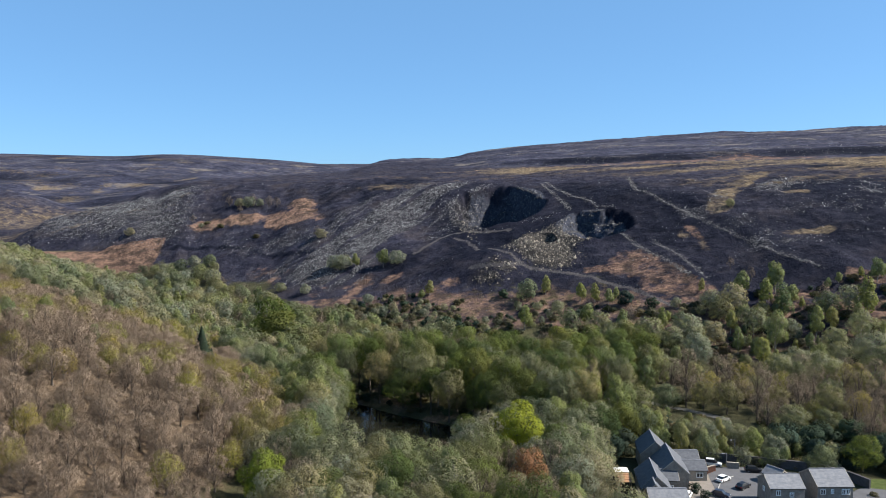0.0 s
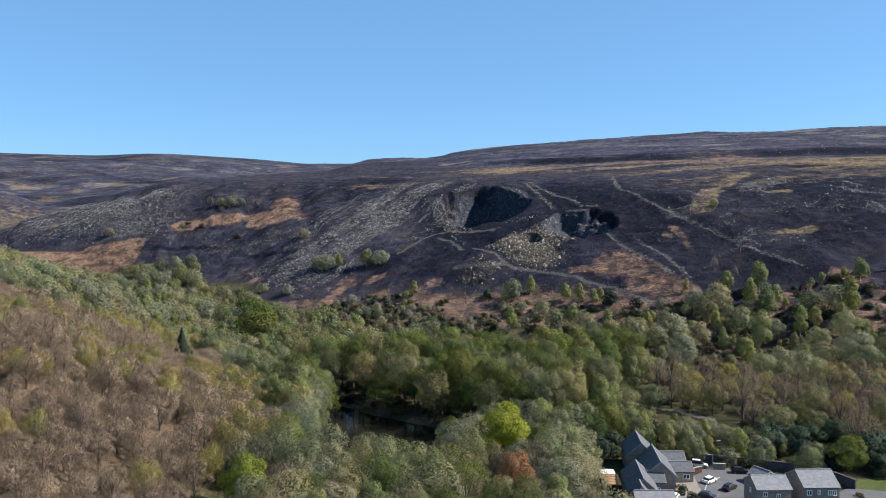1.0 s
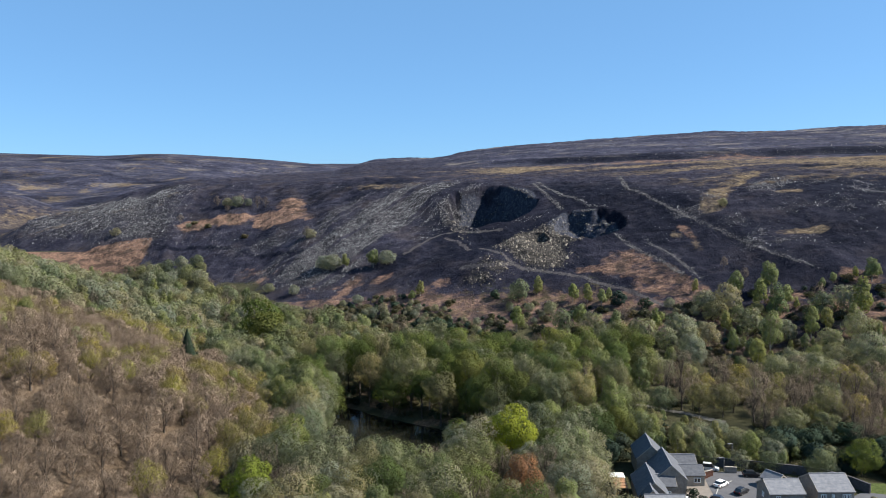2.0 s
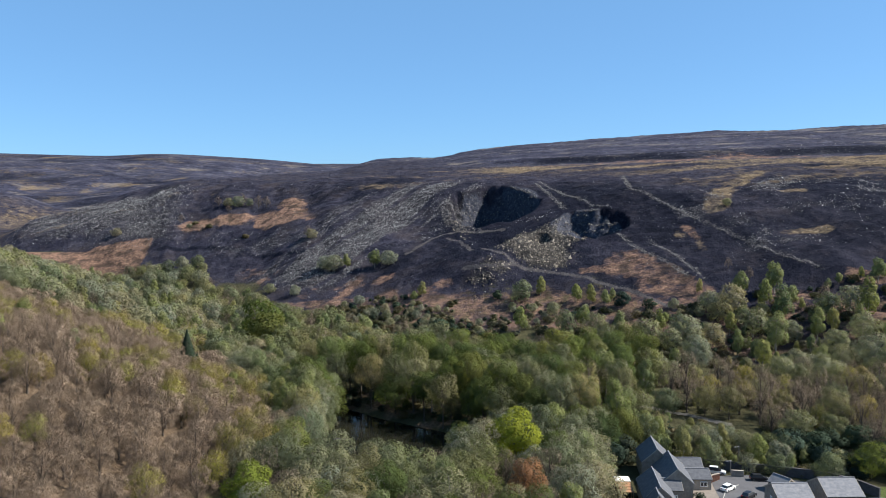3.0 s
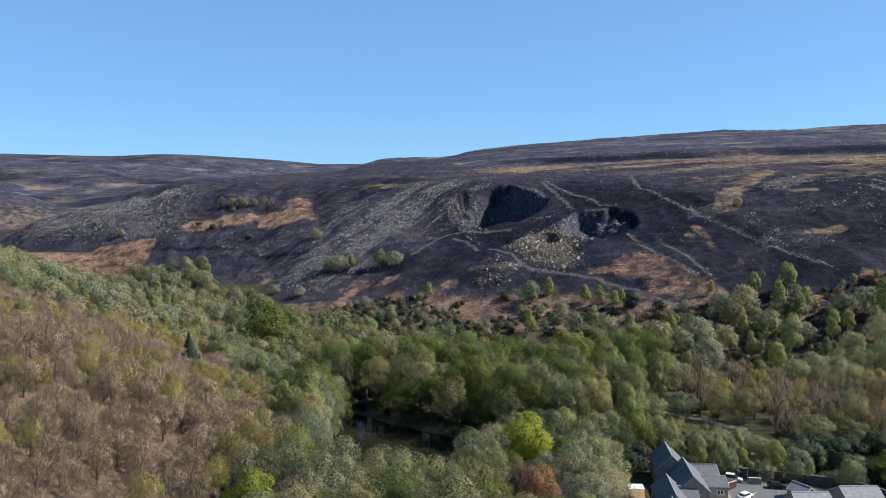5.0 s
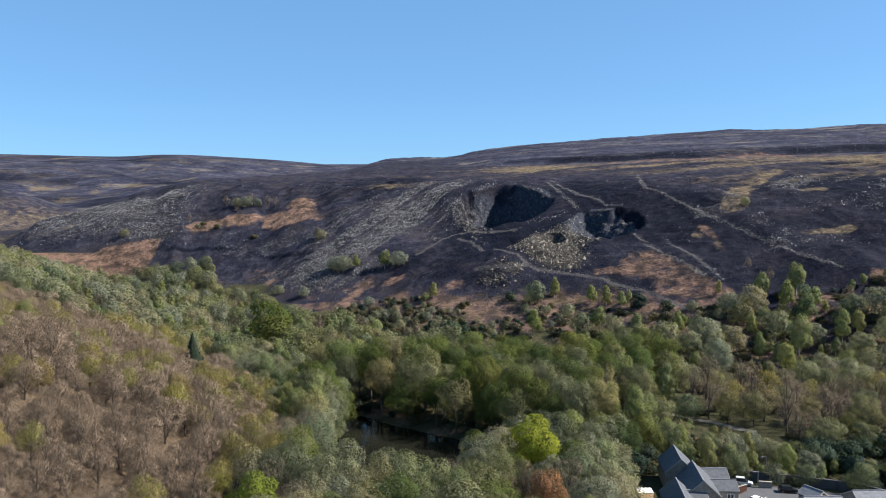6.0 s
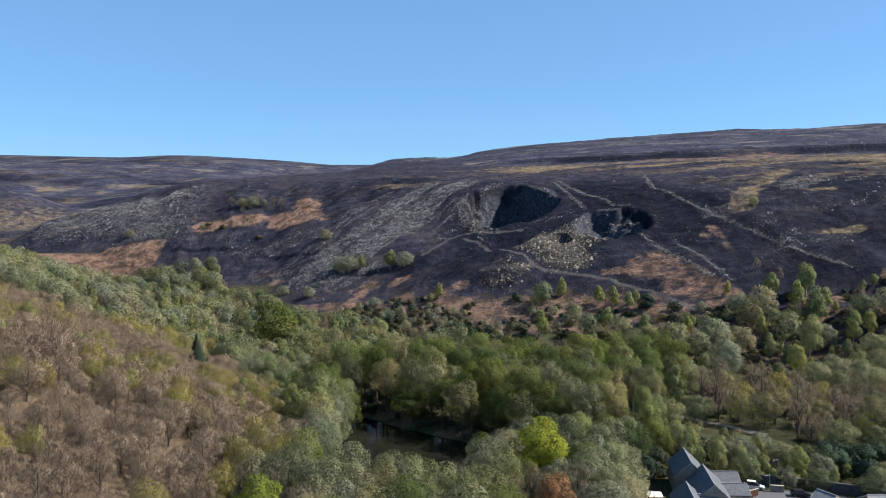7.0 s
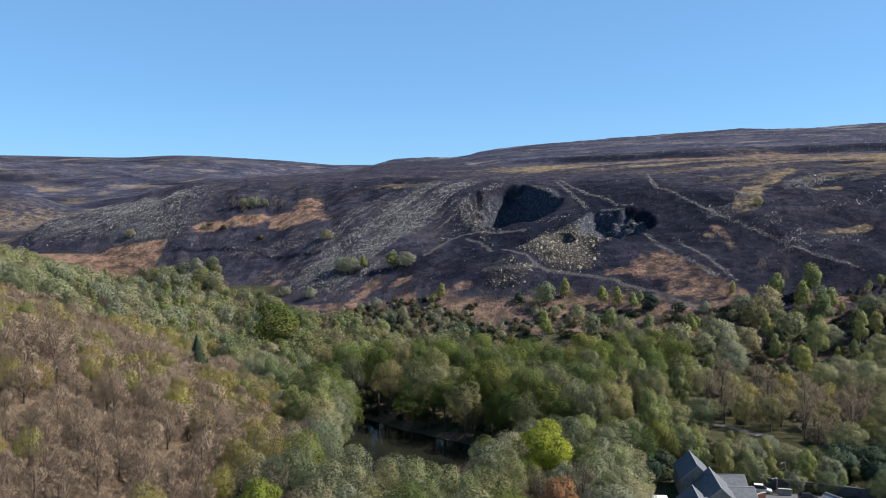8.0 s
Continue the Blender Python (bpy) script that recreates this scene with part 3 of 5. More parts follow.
def house(name, label, x, y, turn, wide, deep, eave, ridge, windows=(), chimney=(), wall_mat=None, base=0.0, doors=(), roof_mat=None):
    """A gabled house: the ridge runs along its own x; wide along x, deep along y. windows: (face, along, sill, w, h)."""
    root = tagged(new(name), label, "house")
    root.matrix_basis = pose(x, y, base, 0, 0, turn)
    a, b = wide / 2, deep / 2
    v = [(-a, -b, -0.4), (a, -b, -0.4), (a, b, -0.4), (-a, b, -0.4), (-a, -b, eave), (a, -b, eave), (a, b, eave), (-a, b, eave), (-a, 0, ridge - 0.05), (a, 0, ridge - 0.05)]
    f = [(0, 1, 5, 4), (1, 2, 6, 9, 5), (2, 3, 7, 6), (3, 0, 4, 8, 7), (0, 3, 2, 1)]
    part("wall", poly_data(v, f, "wall"), root, "", wall_mat or STONE)
    over, th = 0.28, 0.16
    drop = (ridge - eave) / b * over
    for s in (-1, 1):
        pts = [(-a - 0.15, 0, ridge), (a + 0.15, 0, ridge), (a + 0.15, s * (b + over), eave - drop), (-a - 0.15, s * (b + over), eave - drop)]
        v = pts + [(p[0], p[1], p[2] + th) for p in pts]
        part("roof", poly_data(v, [(0, 1, 2, 3), (7, 6, 5, 4), (0, 4, 5, 1), (1, 5, 6, 2), (2, 6, 7, 3), (3, 7, 4, 0)], "roof"), root, "grey slate roof slope", roof_mat or SLATE)
        part("gutter", box_data([(-a - 0.15, a + 0.15, s * (b + over) - 0.06, s * (b + over) + 0.06, eave - drop - 0.02, eave - drop + 0.1)], "gutter"), root, "dark rainwater gutter", RUBBER)
    part("ridge_tile", box_data([(-a - 0.16, a + 0.16, -0.14, 0.14, ridge + th - 0.04, ridge + th + 0.1)], "ridge_tile"), root, "", LEAD)
    for s in (-1, 1):
        for q in (-1, 1):
            x0 = s * (a + 0.16)
            v = [(x0, 0, ridge - 0.12), (x0, q * (b + over), eave - drop - 0.12), (x0, q * (b + over), eave - drop + th + 0.02), (x0, 0, ridge + th + 0.02)]
            v += [(p[0] + s * 0.06, p[1], p[2]) for p in v]
            part("bargeboard", poly_data(v, [(0, 1, 2, 3), (7, 6, 5, 4), (0, 4, 5, 1), (1, 5, 6, 2), (2, 6, 7, 3), (3, 7, 4, 0)], "bargeboard"), root, "", PALE_STONE)
    for face, along, sill, w, h in windows:
        if face == "front":
            window_on(root, along, -b, sill, w, h, "front")
        else:
            window_on(root, -a, along, sill, w, h, "side")
    for along, w in doors:
        door = part("door", box_data([(along - w / 2, along + w / 2, -b - 0.06, -b + 0.05, 0.02, 2.05)], "door"), root, "dark panelled front door", RUBBER)
        part("handle", box_data([(along + w / 2 - 0.16, along + w / 2 - 0.1, -b - 0.13, -b - 0.06, 1.0, 1.12)], "handle"), door, "", STEEL)
    for along, side in chimney:
        pot = part("chimney", box_data([(along - 0.4, along + 0.4, side - 0.3, side + 0.3, ridge - 0.9, ridge + 1.1)], "chimney"), root, "stone chimney stack", STONE)
        part("chimney_pot", box_data([(along - 0.13, along + 0.13, side - 0.13, side + 0.13, ridge + 1.1, ridge + 1.5)], "chimney_pot"), pot, "", BRICK)
    return root


W = "front"
house("detached_house", "grey stone house with pale slate roof and white windows", 79.4, 176.0, 0, 7.9, 7.2, 5.1, 7.1, ((W, -2.1, 3.4, 1.1, 1.2), (W, 1.0, 3.0, 1.0, 1.1), (W, -2.2, 0.9, 1.5, 1.2), (W, 1.8, 0.9, 1.5, 1.2), ("side", 0, 3.2, 0.9, 1.1)), doors=((-0.3, 0.95),))
house("detached_house", "tall stone house with broad pale slate roof beside the wall", 90.9, 177.8, 0, 8.2, 9.0, 5.2, 7.7, ((W, -2.9, 3.3, 1.2, 1.3), (W, -0.7, 3.5, 0.7, 1.1), (W, 1.9, 3.3, 0.95, 1.3), (W, 2.9, 3.3, 0.95, 1.3), (W, -2.4, 0.8, 1.6, 1.2), (W, 2.4, 0.8, 1.6, 1.2)), doors=((0.2, 0.95),))
# the stepped row with its wings
ROW = "stepped stone terrace house with steep slate roof"
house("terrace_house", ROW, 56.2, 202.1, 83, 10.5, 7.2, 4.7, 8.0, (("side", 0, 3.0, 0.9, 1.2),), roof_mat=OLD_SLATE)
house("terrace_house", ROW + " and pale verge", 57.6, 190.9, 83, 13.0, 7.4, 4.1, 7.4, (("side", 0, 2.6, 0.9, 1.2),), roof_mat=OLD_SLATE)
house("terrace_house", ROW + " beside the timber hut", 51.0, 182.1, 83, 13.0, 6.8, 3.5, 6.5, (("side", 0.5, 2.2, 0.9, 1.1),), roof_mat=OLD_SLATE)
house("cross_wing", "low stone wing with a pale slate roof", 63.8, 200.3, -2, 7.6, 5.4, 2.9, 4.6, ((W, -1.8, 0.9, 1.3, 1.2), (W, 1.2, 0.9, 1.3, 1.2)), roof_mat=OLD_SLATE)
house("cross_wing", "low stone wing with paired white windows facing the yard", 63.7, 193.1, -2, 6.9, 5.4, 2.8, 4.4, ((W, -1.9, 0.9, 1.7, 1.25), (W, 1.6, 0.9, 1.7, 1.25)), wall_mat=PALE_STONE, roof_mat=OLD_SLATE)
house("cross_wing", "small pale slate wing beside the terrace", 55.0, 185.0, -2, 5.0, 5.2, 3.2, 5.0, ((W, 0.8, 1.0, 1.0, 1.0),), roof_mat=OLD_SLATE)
house("cottage", "stone cottage with pale slate roof and gable", 50.0, 167.4, -1, 8.6, 7.2, 4.6, 7.0, ((W, -2, 2.6, 1.1, 1.2), (W, 2, 2.6, 1.1, 1.2)))
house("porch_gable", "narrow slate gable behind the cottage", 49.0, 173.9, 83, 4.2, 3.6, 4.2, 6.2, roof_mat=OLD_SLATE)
house("garden_house", "small house with slate roof behind the yard wall", 84.0, 189.4, -60, 4.6, 4.2, 2.3, 3.7)

# ---- yard, lane, kerbs ----
def surface(name, label, outline, z, mat, category="pavement"):
    """A level slab over an outline, with its edge going down into the ground."""
    n = len(outline)
    v = [(x, y, z) for x, y in outline] + [(x, y, z - 0.5) for x, y in outline]
    f = [tuple(range(n))] + [(i, n + i, n + (i + 1) % n, (i + 1) % n) for i in range(n)]
    me = poly_data(v, f, name)
    me.materials.append(mat)
    return tagged(new(name, me), label, category, kind="structure")


def rounded(points, steps=6):
    """A closed outline with its corners rounded off."""
    out, n = [], len(points)
    for i in range(n):
        p, a, b = Vector(points[i]), Vector(points[i - 1]), Vector(points[(i + 1) % n])
        u, w = p + (a - p) * 0.35, p + (b - p) * 0.35
        for k in range(steps + 1):
            t = k / steps
            q = u * (1 - t) ** 2 + p * 2 * t * (1 - t) + w * t * t
            out.append((q.x, q.y))
    return out


surface("pavement", "pale paved forecourt round the houses", rounded([(57, 150), (70, 150), (68, 180), (72, 193), (70, 203), (60, 203)]), 0.06, PAVING)
surface("pavement", "grey paved strip round the stone houses", rounded([(70, 150), (98, 150), (100, 182), (95, 194), (79, 200), (71, 190)]), 0.075, ASPHALT)
surface("road", "grey asphalt lane that bends through the hamlet", rounded([(62, 146.8), (72.5, 146.8), (74, 168.4), (78, 182.1), (99, 182.1), (98, 193.4), (80, 200.7), (70, 199.2), (68, 190.9), (66, 174.3)]), 0.10, ASPHALT, "road")
surface("road", "grey drive beside the lawn", rounded([(97, 146.8), (150, 146.8), (150, 182.1), (112, 183.1), (104, 186.0), (98, 181.1)]), 0.085, ASPHALT, "road")


def wall_run(name, label, knots, z0, z1, thick, mat, cope=None):
    """A free-standing wall along a line of knots, with a coping."""
    root = tagged(new(name), label, "wall")
    for (ax, ay), (bx, by) in zip(knots, knots[1:]):
        length, turn = math.hypot(bx - ax, by - ay), math.degrees(math.atan2(by - ay, bx - ax))
        m = pose((ax + bx) / 2, (ay + by) / 2, 0, 0, 0, turn)
        panel = part("wall_panel", box_data([(-length / 2, length / 2, -thick / 2, thick / 2, z0, z1)], "wall_panel"), root, "", mat)
        panel.matrix_basis = m
        if cope:
            top = part("coping", box_data([(-length / 2, length / 2, -thick / 2 - 0.06, thick / 2 + 0.06, z1 + 0.003, z1 + 0.12)], "coping"), root, "", cope)
            top.matrix_basis = m
    return root


wall_run("retaining_wall", "long dark stone retaining wall behind the yard", [(68, 206.6), (76, 204.1), (85, 201.2), (93, 198.2), (99, 195.3), (103.5, 189.9), (105.5, 185.0)], -0.3, 2.3, 0.5, DARK_STONE, DARK_STONE)
wall_run("kerb", "pale stone kerb along the lane", [(66.2, 166.4), (66.4, 177.2), (68.0, 185.0), (70.5, 189.9), (75, 193.4)], -0.2, 0.22, 0.22, KERB)
wall_run("kerb", "pale stone kerb in front of the house", [(72.6, 164.5), (73.2, 172.3), (75, 178.2), (77.4, 181.5)], -0.2, 0.22, 0.22, KERB)
for k in range(4):
    wall_run("brick_pier", "red brick garden pier beside the yard", [(68.2 + 0.9 * k, 195.0 + 0.7 * k), (68.9 + 0.9 * k, 195.0 + 0.7 * k)], 0, 1.9 - 0.1 * k, 0.5, BRICK, PALE_STONE)
wall_run("garden_wall", "low stone garden wall by the lane", [(75.5, 199.5), (78.5, 198.9)], 0, 1.6, 0.4, STONE, PALE_STONE)

# ---- the timber hut ----
def make_hut():
    root = tagged(new("timber_hut"), "orange timber hut with a white canvas roof", "hut")
    root.matrix_basis = pose(45.6, 192.1, 0, 0, 0, -4)
    for k in range(9):
        part("plank", box_data([(-1.5, 1.5, -1.3, -1.22, 0.15 + 0.22 * k, 0.36 + 0.22 * k)], "plank"), root, "", TIMBER)
        part("plank", box_data([(-1.5, -1.42, -1.2, 1.3, 0.15 + 0.22 * k, 0.36 + 0.22 * k)], "plank"), root, "", TIMBER)
    for sx in (-1.45, 1.45):
        for sy in (-1.25, 1.25):
            part("post", box_data([(sx - 0.07, sx + 0.07, sy - 0.07, sy + 0.07, 0, 2.5)], "post"), root, "", TIMBER)
    v = [(-1.8, -1.6, 2.3), (1.8, -1.6, 2.3), (1.8, 1.6, 2.3), (-1.8, 1.6, 2.3), (-0.7, 0, 2.95), (0.7, 0, 2.95)]
    part("canopy", poly_data(v, [(0, 1, 5, 4), (1, 2, 5), (2, 3, 4, 5), (3, 0, 4), (3, 2, 1, 0)], "canopy"), root, "white canvas canopy", CANVAS)
    deck = tagged(new("timber_deck"), "raised orange timber decking on legs beside the hut", "deck")
    deck.matrix_basis = pose(45.2, 187.0, 0, 0, 0, -4)
    for k in range(11):
        part("board", box_data([(-1.5, 1.5, -2.9 + 0.5 * k, -2.43 + 0.5 * k, 2.0 + 0.1 * (k // 3), 2.12 + 0.1 * (k // 3))], "board"), deck, "", TIMBER)
    for sx in (-1.4, 1.4):
        part("joist", box_data([(sx - 0.06, sx + 0.06, -2.85, 2.5, 1.82, 1.995)], "joist"), deck, "", TIMBER)
        for sy in (-2.8, -0.2, 2.3):
            part("leg", box_data([(sx - 0.08, sx + 0.08, sy - 0.08, sy + 0.08, -0.1, 1.817)], "leg"), deck, "", TIMBER)


make_hut()


# ---- cars ----
def car_paint(name, col):
    m = Nodes(name, 0.3, 0.0, 0.3)
    m.color(m.mix(1.0, col, m.ramp(m.noise(1.5, 3), (0.3, 0.92), (0.7, 1.06)), "MULTIPLY"))
    m.bsdf.inputs["Coat Weight"].default_value = 0.08
    return m.mat


CHROME = plain_material("lamp_glass", (0.7, 0.7, 0.68), 0.05, 4, 0.15, 0.3)
RED_LAMP = plain_material("red_lamp_glass", (0.35, 0.02, 0.02), 0.1, 4, 0.2)


def make_car(label, x, y, turn, paint, tall=1.5, long=4.3):
    """A car that looks along its own x."""
    root = tagged(new("car"), label, "car")
    root.matrix_basis = pose(x, y, 0.10, 0, 0, turn)
    L, w = long / 2, 0.88
    low = [(-L, 0.55), (-L + 0.05, 0.9), (-L + 0.35, 1.0), (L - 1.15, 0.98), (L - 0.2, 0.82), (L, 0.6), (L - 0.05, 0.25), (-L + 0.05, 0.25)]
    v, f, n = [], [], len(low)
    for s, k in ((-1, 0.93), (-1, 1.0), (1, 1.0), (1, 0.93)):
        pull = 0.0 if k == 1.0 else 0.06
        v += [(px * (1 - pull * 0.3), s * w * k, pz + (0.03 if k < 1.0 and pz > 0.7 else 0)) for px, pz in low]
    for r in range(3):
        f += [(r * n + i, r * n + (i + 1) % n, (r + 1) * n + (i + 1) % n, (r + 1) * n + i) for i in range(n)]
    f += [tuple(range(n))[::-1], tuple(range(3 * n, 4 * n))]
    body = part("body", poly_data(v, f, "body"), root, "", paint)
    cabin = [(-L + 0.25, 0.96), (-L + 0.7, tall), (0.35, tall + 0.02), (L - 1.1, 0.96)]
    inner = 0.74
    v = [(px, s * (w - 0.05 if pz < 1.0 else inner * 0.93), pz) for s in (-1, 1) for px, pz in cabin]
    part("glasshouse", poly_data(v, [(0, 1, 5, 4), (2, 3, 7, 6), (3, 2, 1, 0), (4, 5, 6, 7)], "glasshouse"), root, "dark car glazing", GLASS)
    v = [(-L + 0.66, -0.7, tall - 0.02), (0.38, -0.7, tall), (0.38, 0.7, tall), (-L + 0.66, 0.7, tall - 0.02)]
    v += [(px * 0.96, py * 0.9, pz + 0.06) for px, py, pz in v]
    part("roof", poly_data(v, [(4, 5, 6, 7), (0, 1, 5, 4), (1, 2, 6, 5), (2, 3, 7, 6), (3, 0, 4, 7)], "roof"), root, "", paint)
    for sx in (-L + 0.78, L - 0.82):
        for sy in (-1, 1):
            ring, k = [], 14
            for d in (0.0, 0.2):
                ring += [(sx + 0.32 * math.cos(2 * math.pi * i / k), sy * (w - 0.17 + d), 0.32 + 0.32 * math.sin(2 * math.pi * i / k)) for i in range(k)]
            wheel = part("wheel", poly_data(ring, [(i, (i + 1) % k, k + (i + 1) % k, k + i) for i in range(k)] + [tuple(range(k)), tuple(range(k, 2 * k))], "tyre"), root, "black rubber tyre", RUBBER)
            hub = [(sx + 0.19 * math.cos(2 * math.pi * i / k), sy * (w + 0.036), 0.32 + 0.19 * math.sin(2 * math.pi * i / k)) for i in range(k)] + [(sx, sy * (w + 0.05), 0.32)]
            part("rim", poly_data(hub, [(i, (i + 1) % k, k) for i in range(k)], "rim"), wheel, "", STEEL)
    for sy in (-0.62, 0.62):
        part("headlight", box_data([(L - 0.14, L - 0.0, sy - 0.17, sy + 0.17, 0.62, 0.76)], "headlight"), root, "", CHROME)
        part("tail_light", box_data([(-L - 0.02, -L + 0.1, sy - 0.14, sy + 0.14, 0.66, 0.9)], "tail_light"), root, "", RED_LAMP)
    for sy in (-1, 1):
        part("door_mirror", box_data([(L - 1.5, L - 1.32, sy * (w + 0.09) - 0.07, sy * (w + 0.09) + 0.07, 0.98, 1.1)], "door_mirror"), root, "", paint)
    return root


WHITE_CAR, BLACK_CAR, SILVER_CAR, BLUE_CAR = car_paint("white_car_paint", (0.8, 0.8, 0.79)), car_paint("black_car_paint", (0.012, 0.012, 0.015)), car_paint("silver_car_paint", (0.45, 0.46, 0.47)), car_paint("dark_blue_car_paint", (0.02, 0.025, 0.04))
make_car("white hatchback parked on the lane", 71.2, 190.2, 38, WHITE_CAR, 1.5, 4.2)
make_car("black saloon parked by the kerb", 74.3, 185.4, 40, BLACK_CAR, 1.48, 4.4)
make_car("black estate car parked before the retaining wall", 81.4, 196.4, -8, BLACK_CAR, 1.6, 4.5)
make_car("silver van-like car behind brick piers", 72.3, 201.2, -20, SILVER_CAR, 1.85, 4.7)
make_car("dark blue car parked at the forecourt", 66.9, 180.1, -35, BLUE_CAR, 1.5, 4.2)
make_car("white car parked beside the cottage", 58.6, 179.5, 60, WHITE_CAR, 1.6, 4.2)


def make_lamp_post(x, y, tall):
    root = tagged(new("lamp_post"), "slim grey steel lamp post behind the wall", "lamp post")
    root.matrix_basis = pose(x, y, float(height(x, y)[0]), 0, 0, 195.8)
    part("pole", box_data([(-0.08, 0.08, -0.08, 0.08, -0.3, tall)], "pole"), root, "", STEEL)
    part("arm", box_data([(0.083, 0.9, -0.05, 0.05, tall - 0.12, tall - 0.02)], "arm"), root, "", STEEL)
    part("lantern", box_data([(0.9, 1.5, -0.14, 0.14, tall - 0.2, tall - 0.02)], "lantern"), root, "", LEAD)


make_lamp_post(79.6, 205.1, 6.0)
make_lamp_post(76.0, 201.2, 3.6)

# ---- trees and bushes ----
def sprays_mesh(name, verts, mat, normals=None):
    """A mesh of loose triangles, three corners each, with soft normals if given."""
    n = len(verts) // 3
    me = bpy.data.meshes.new(name)
    me.vertices.add(3 * n)
    me.vertices.foreach_set("co", np.asarray(verts, np.float32).ravel())
    me.loops.add(3 * n)
    me.loops.foreach_set("vertex_index", np.arange(3 * n, dtype=np.int32))
    me.polygons.add(n)
    me.polygons.foreach_set("loop_start", np.arange(0, 3 * n, 3, dtype=np.int32))
    me.update(calc_edges=True)
    me.materials.append(mat)
    if normals is not None:
        me.polygons.foreach_set("use_smooth", np.ones(n, bool))
        me.normals_split_custom_set_from_vertices(normals.tolist())
    return me


def mesh_from(name, verts, faces, mat, smooth=False):
    me = bpy.data.meshes.new(name)
    me.from_pydata([tuple(v) for v in verts], [], faces)
    me.materials.append(mat)
    if smooth:
        me.polygons.foreach_set("use_smooth", [True] * len(me.polygons))
    me.update()
    return me


def limb(verts, faces, a, b, ra, rb, sides=5, grown=None):
    """A tapered limb from a to b, grown from a vertex that is there already."""
    a, b = np.array(a, float), np.array(b, float)
    way = (b - a) / (np.linalg.norm(b - a) + 1e-9)
    u = np.cross(way, (0.3, 0.9, 0.31)); u /= np.linalg.norm(u)
    v = np.cross(way, u)
    k = len(verts)
    for p, r in ((a, ra), (b, rb)):
        for i in range(sides):
            t = 2 * math.pi * i / sides
            verts.append(p + r * (math.cos(t) * u + math.sin(t) * v))
    for i in range(sides):
        j = (i + 1) % sides
        faces.append((k + i, k + j, k + sides + j, k + sides + i))
    if grown is not None:
        faces.append((grown, k + 1, k))
    return k + sides


def wood_frame(rng, tall, wide, clumps, stem=0.22, forks=9):
    """Trunk with limbs that reach the clumps of the crown."""
    verts, faces = [], []
    lean = rng.normal(0, 0.03 * tall, 2)
    knots = [np.array([lean[0] * t * t, lean[1] * t * t, tall * 0.85 * t]) for t in (0, 0.12, 0.35, 0.6, 0.85, 1.0)]
    radii = [stem * 1.5, stem, stem * 0.8, stem * 0.55, stem * 0.3, stem * 0.1]
    tip, rings = None, []
    for a, b, ra, rb in zip(knots, knots[1:], radii, radii[1:]):
        tip = limb(verts, faces, a, b, ra, rb, 7, tip)
        rings.append((b[2], tip))
    pick = rng.permutation(len(clumps))[:forks]
    for i in pick:
        c = clumps[i]
        base = np.clip((c[2] - 0.35 * tall) / tall, 0.15, 0.75)
        start = np.array([lean[0] * base**2, lean[1] * base**2, tall * 0.85 * base])
        mid = start + 0.5 * (c - start) + np.array([0, 0, 0.03 * tall])
        near = min(rings, key=lambda r: abs(r[0] - start[2]))[1]
        fork = limb(verts, faces, start, mid, stem * 0.5, stem * 0.34, 4, near)
        limb(verts, faces, mid, c + 0.35 * (c - start) / 3, stem * 0.34, stem * 0.10, 4, fork)
    return verts, faces


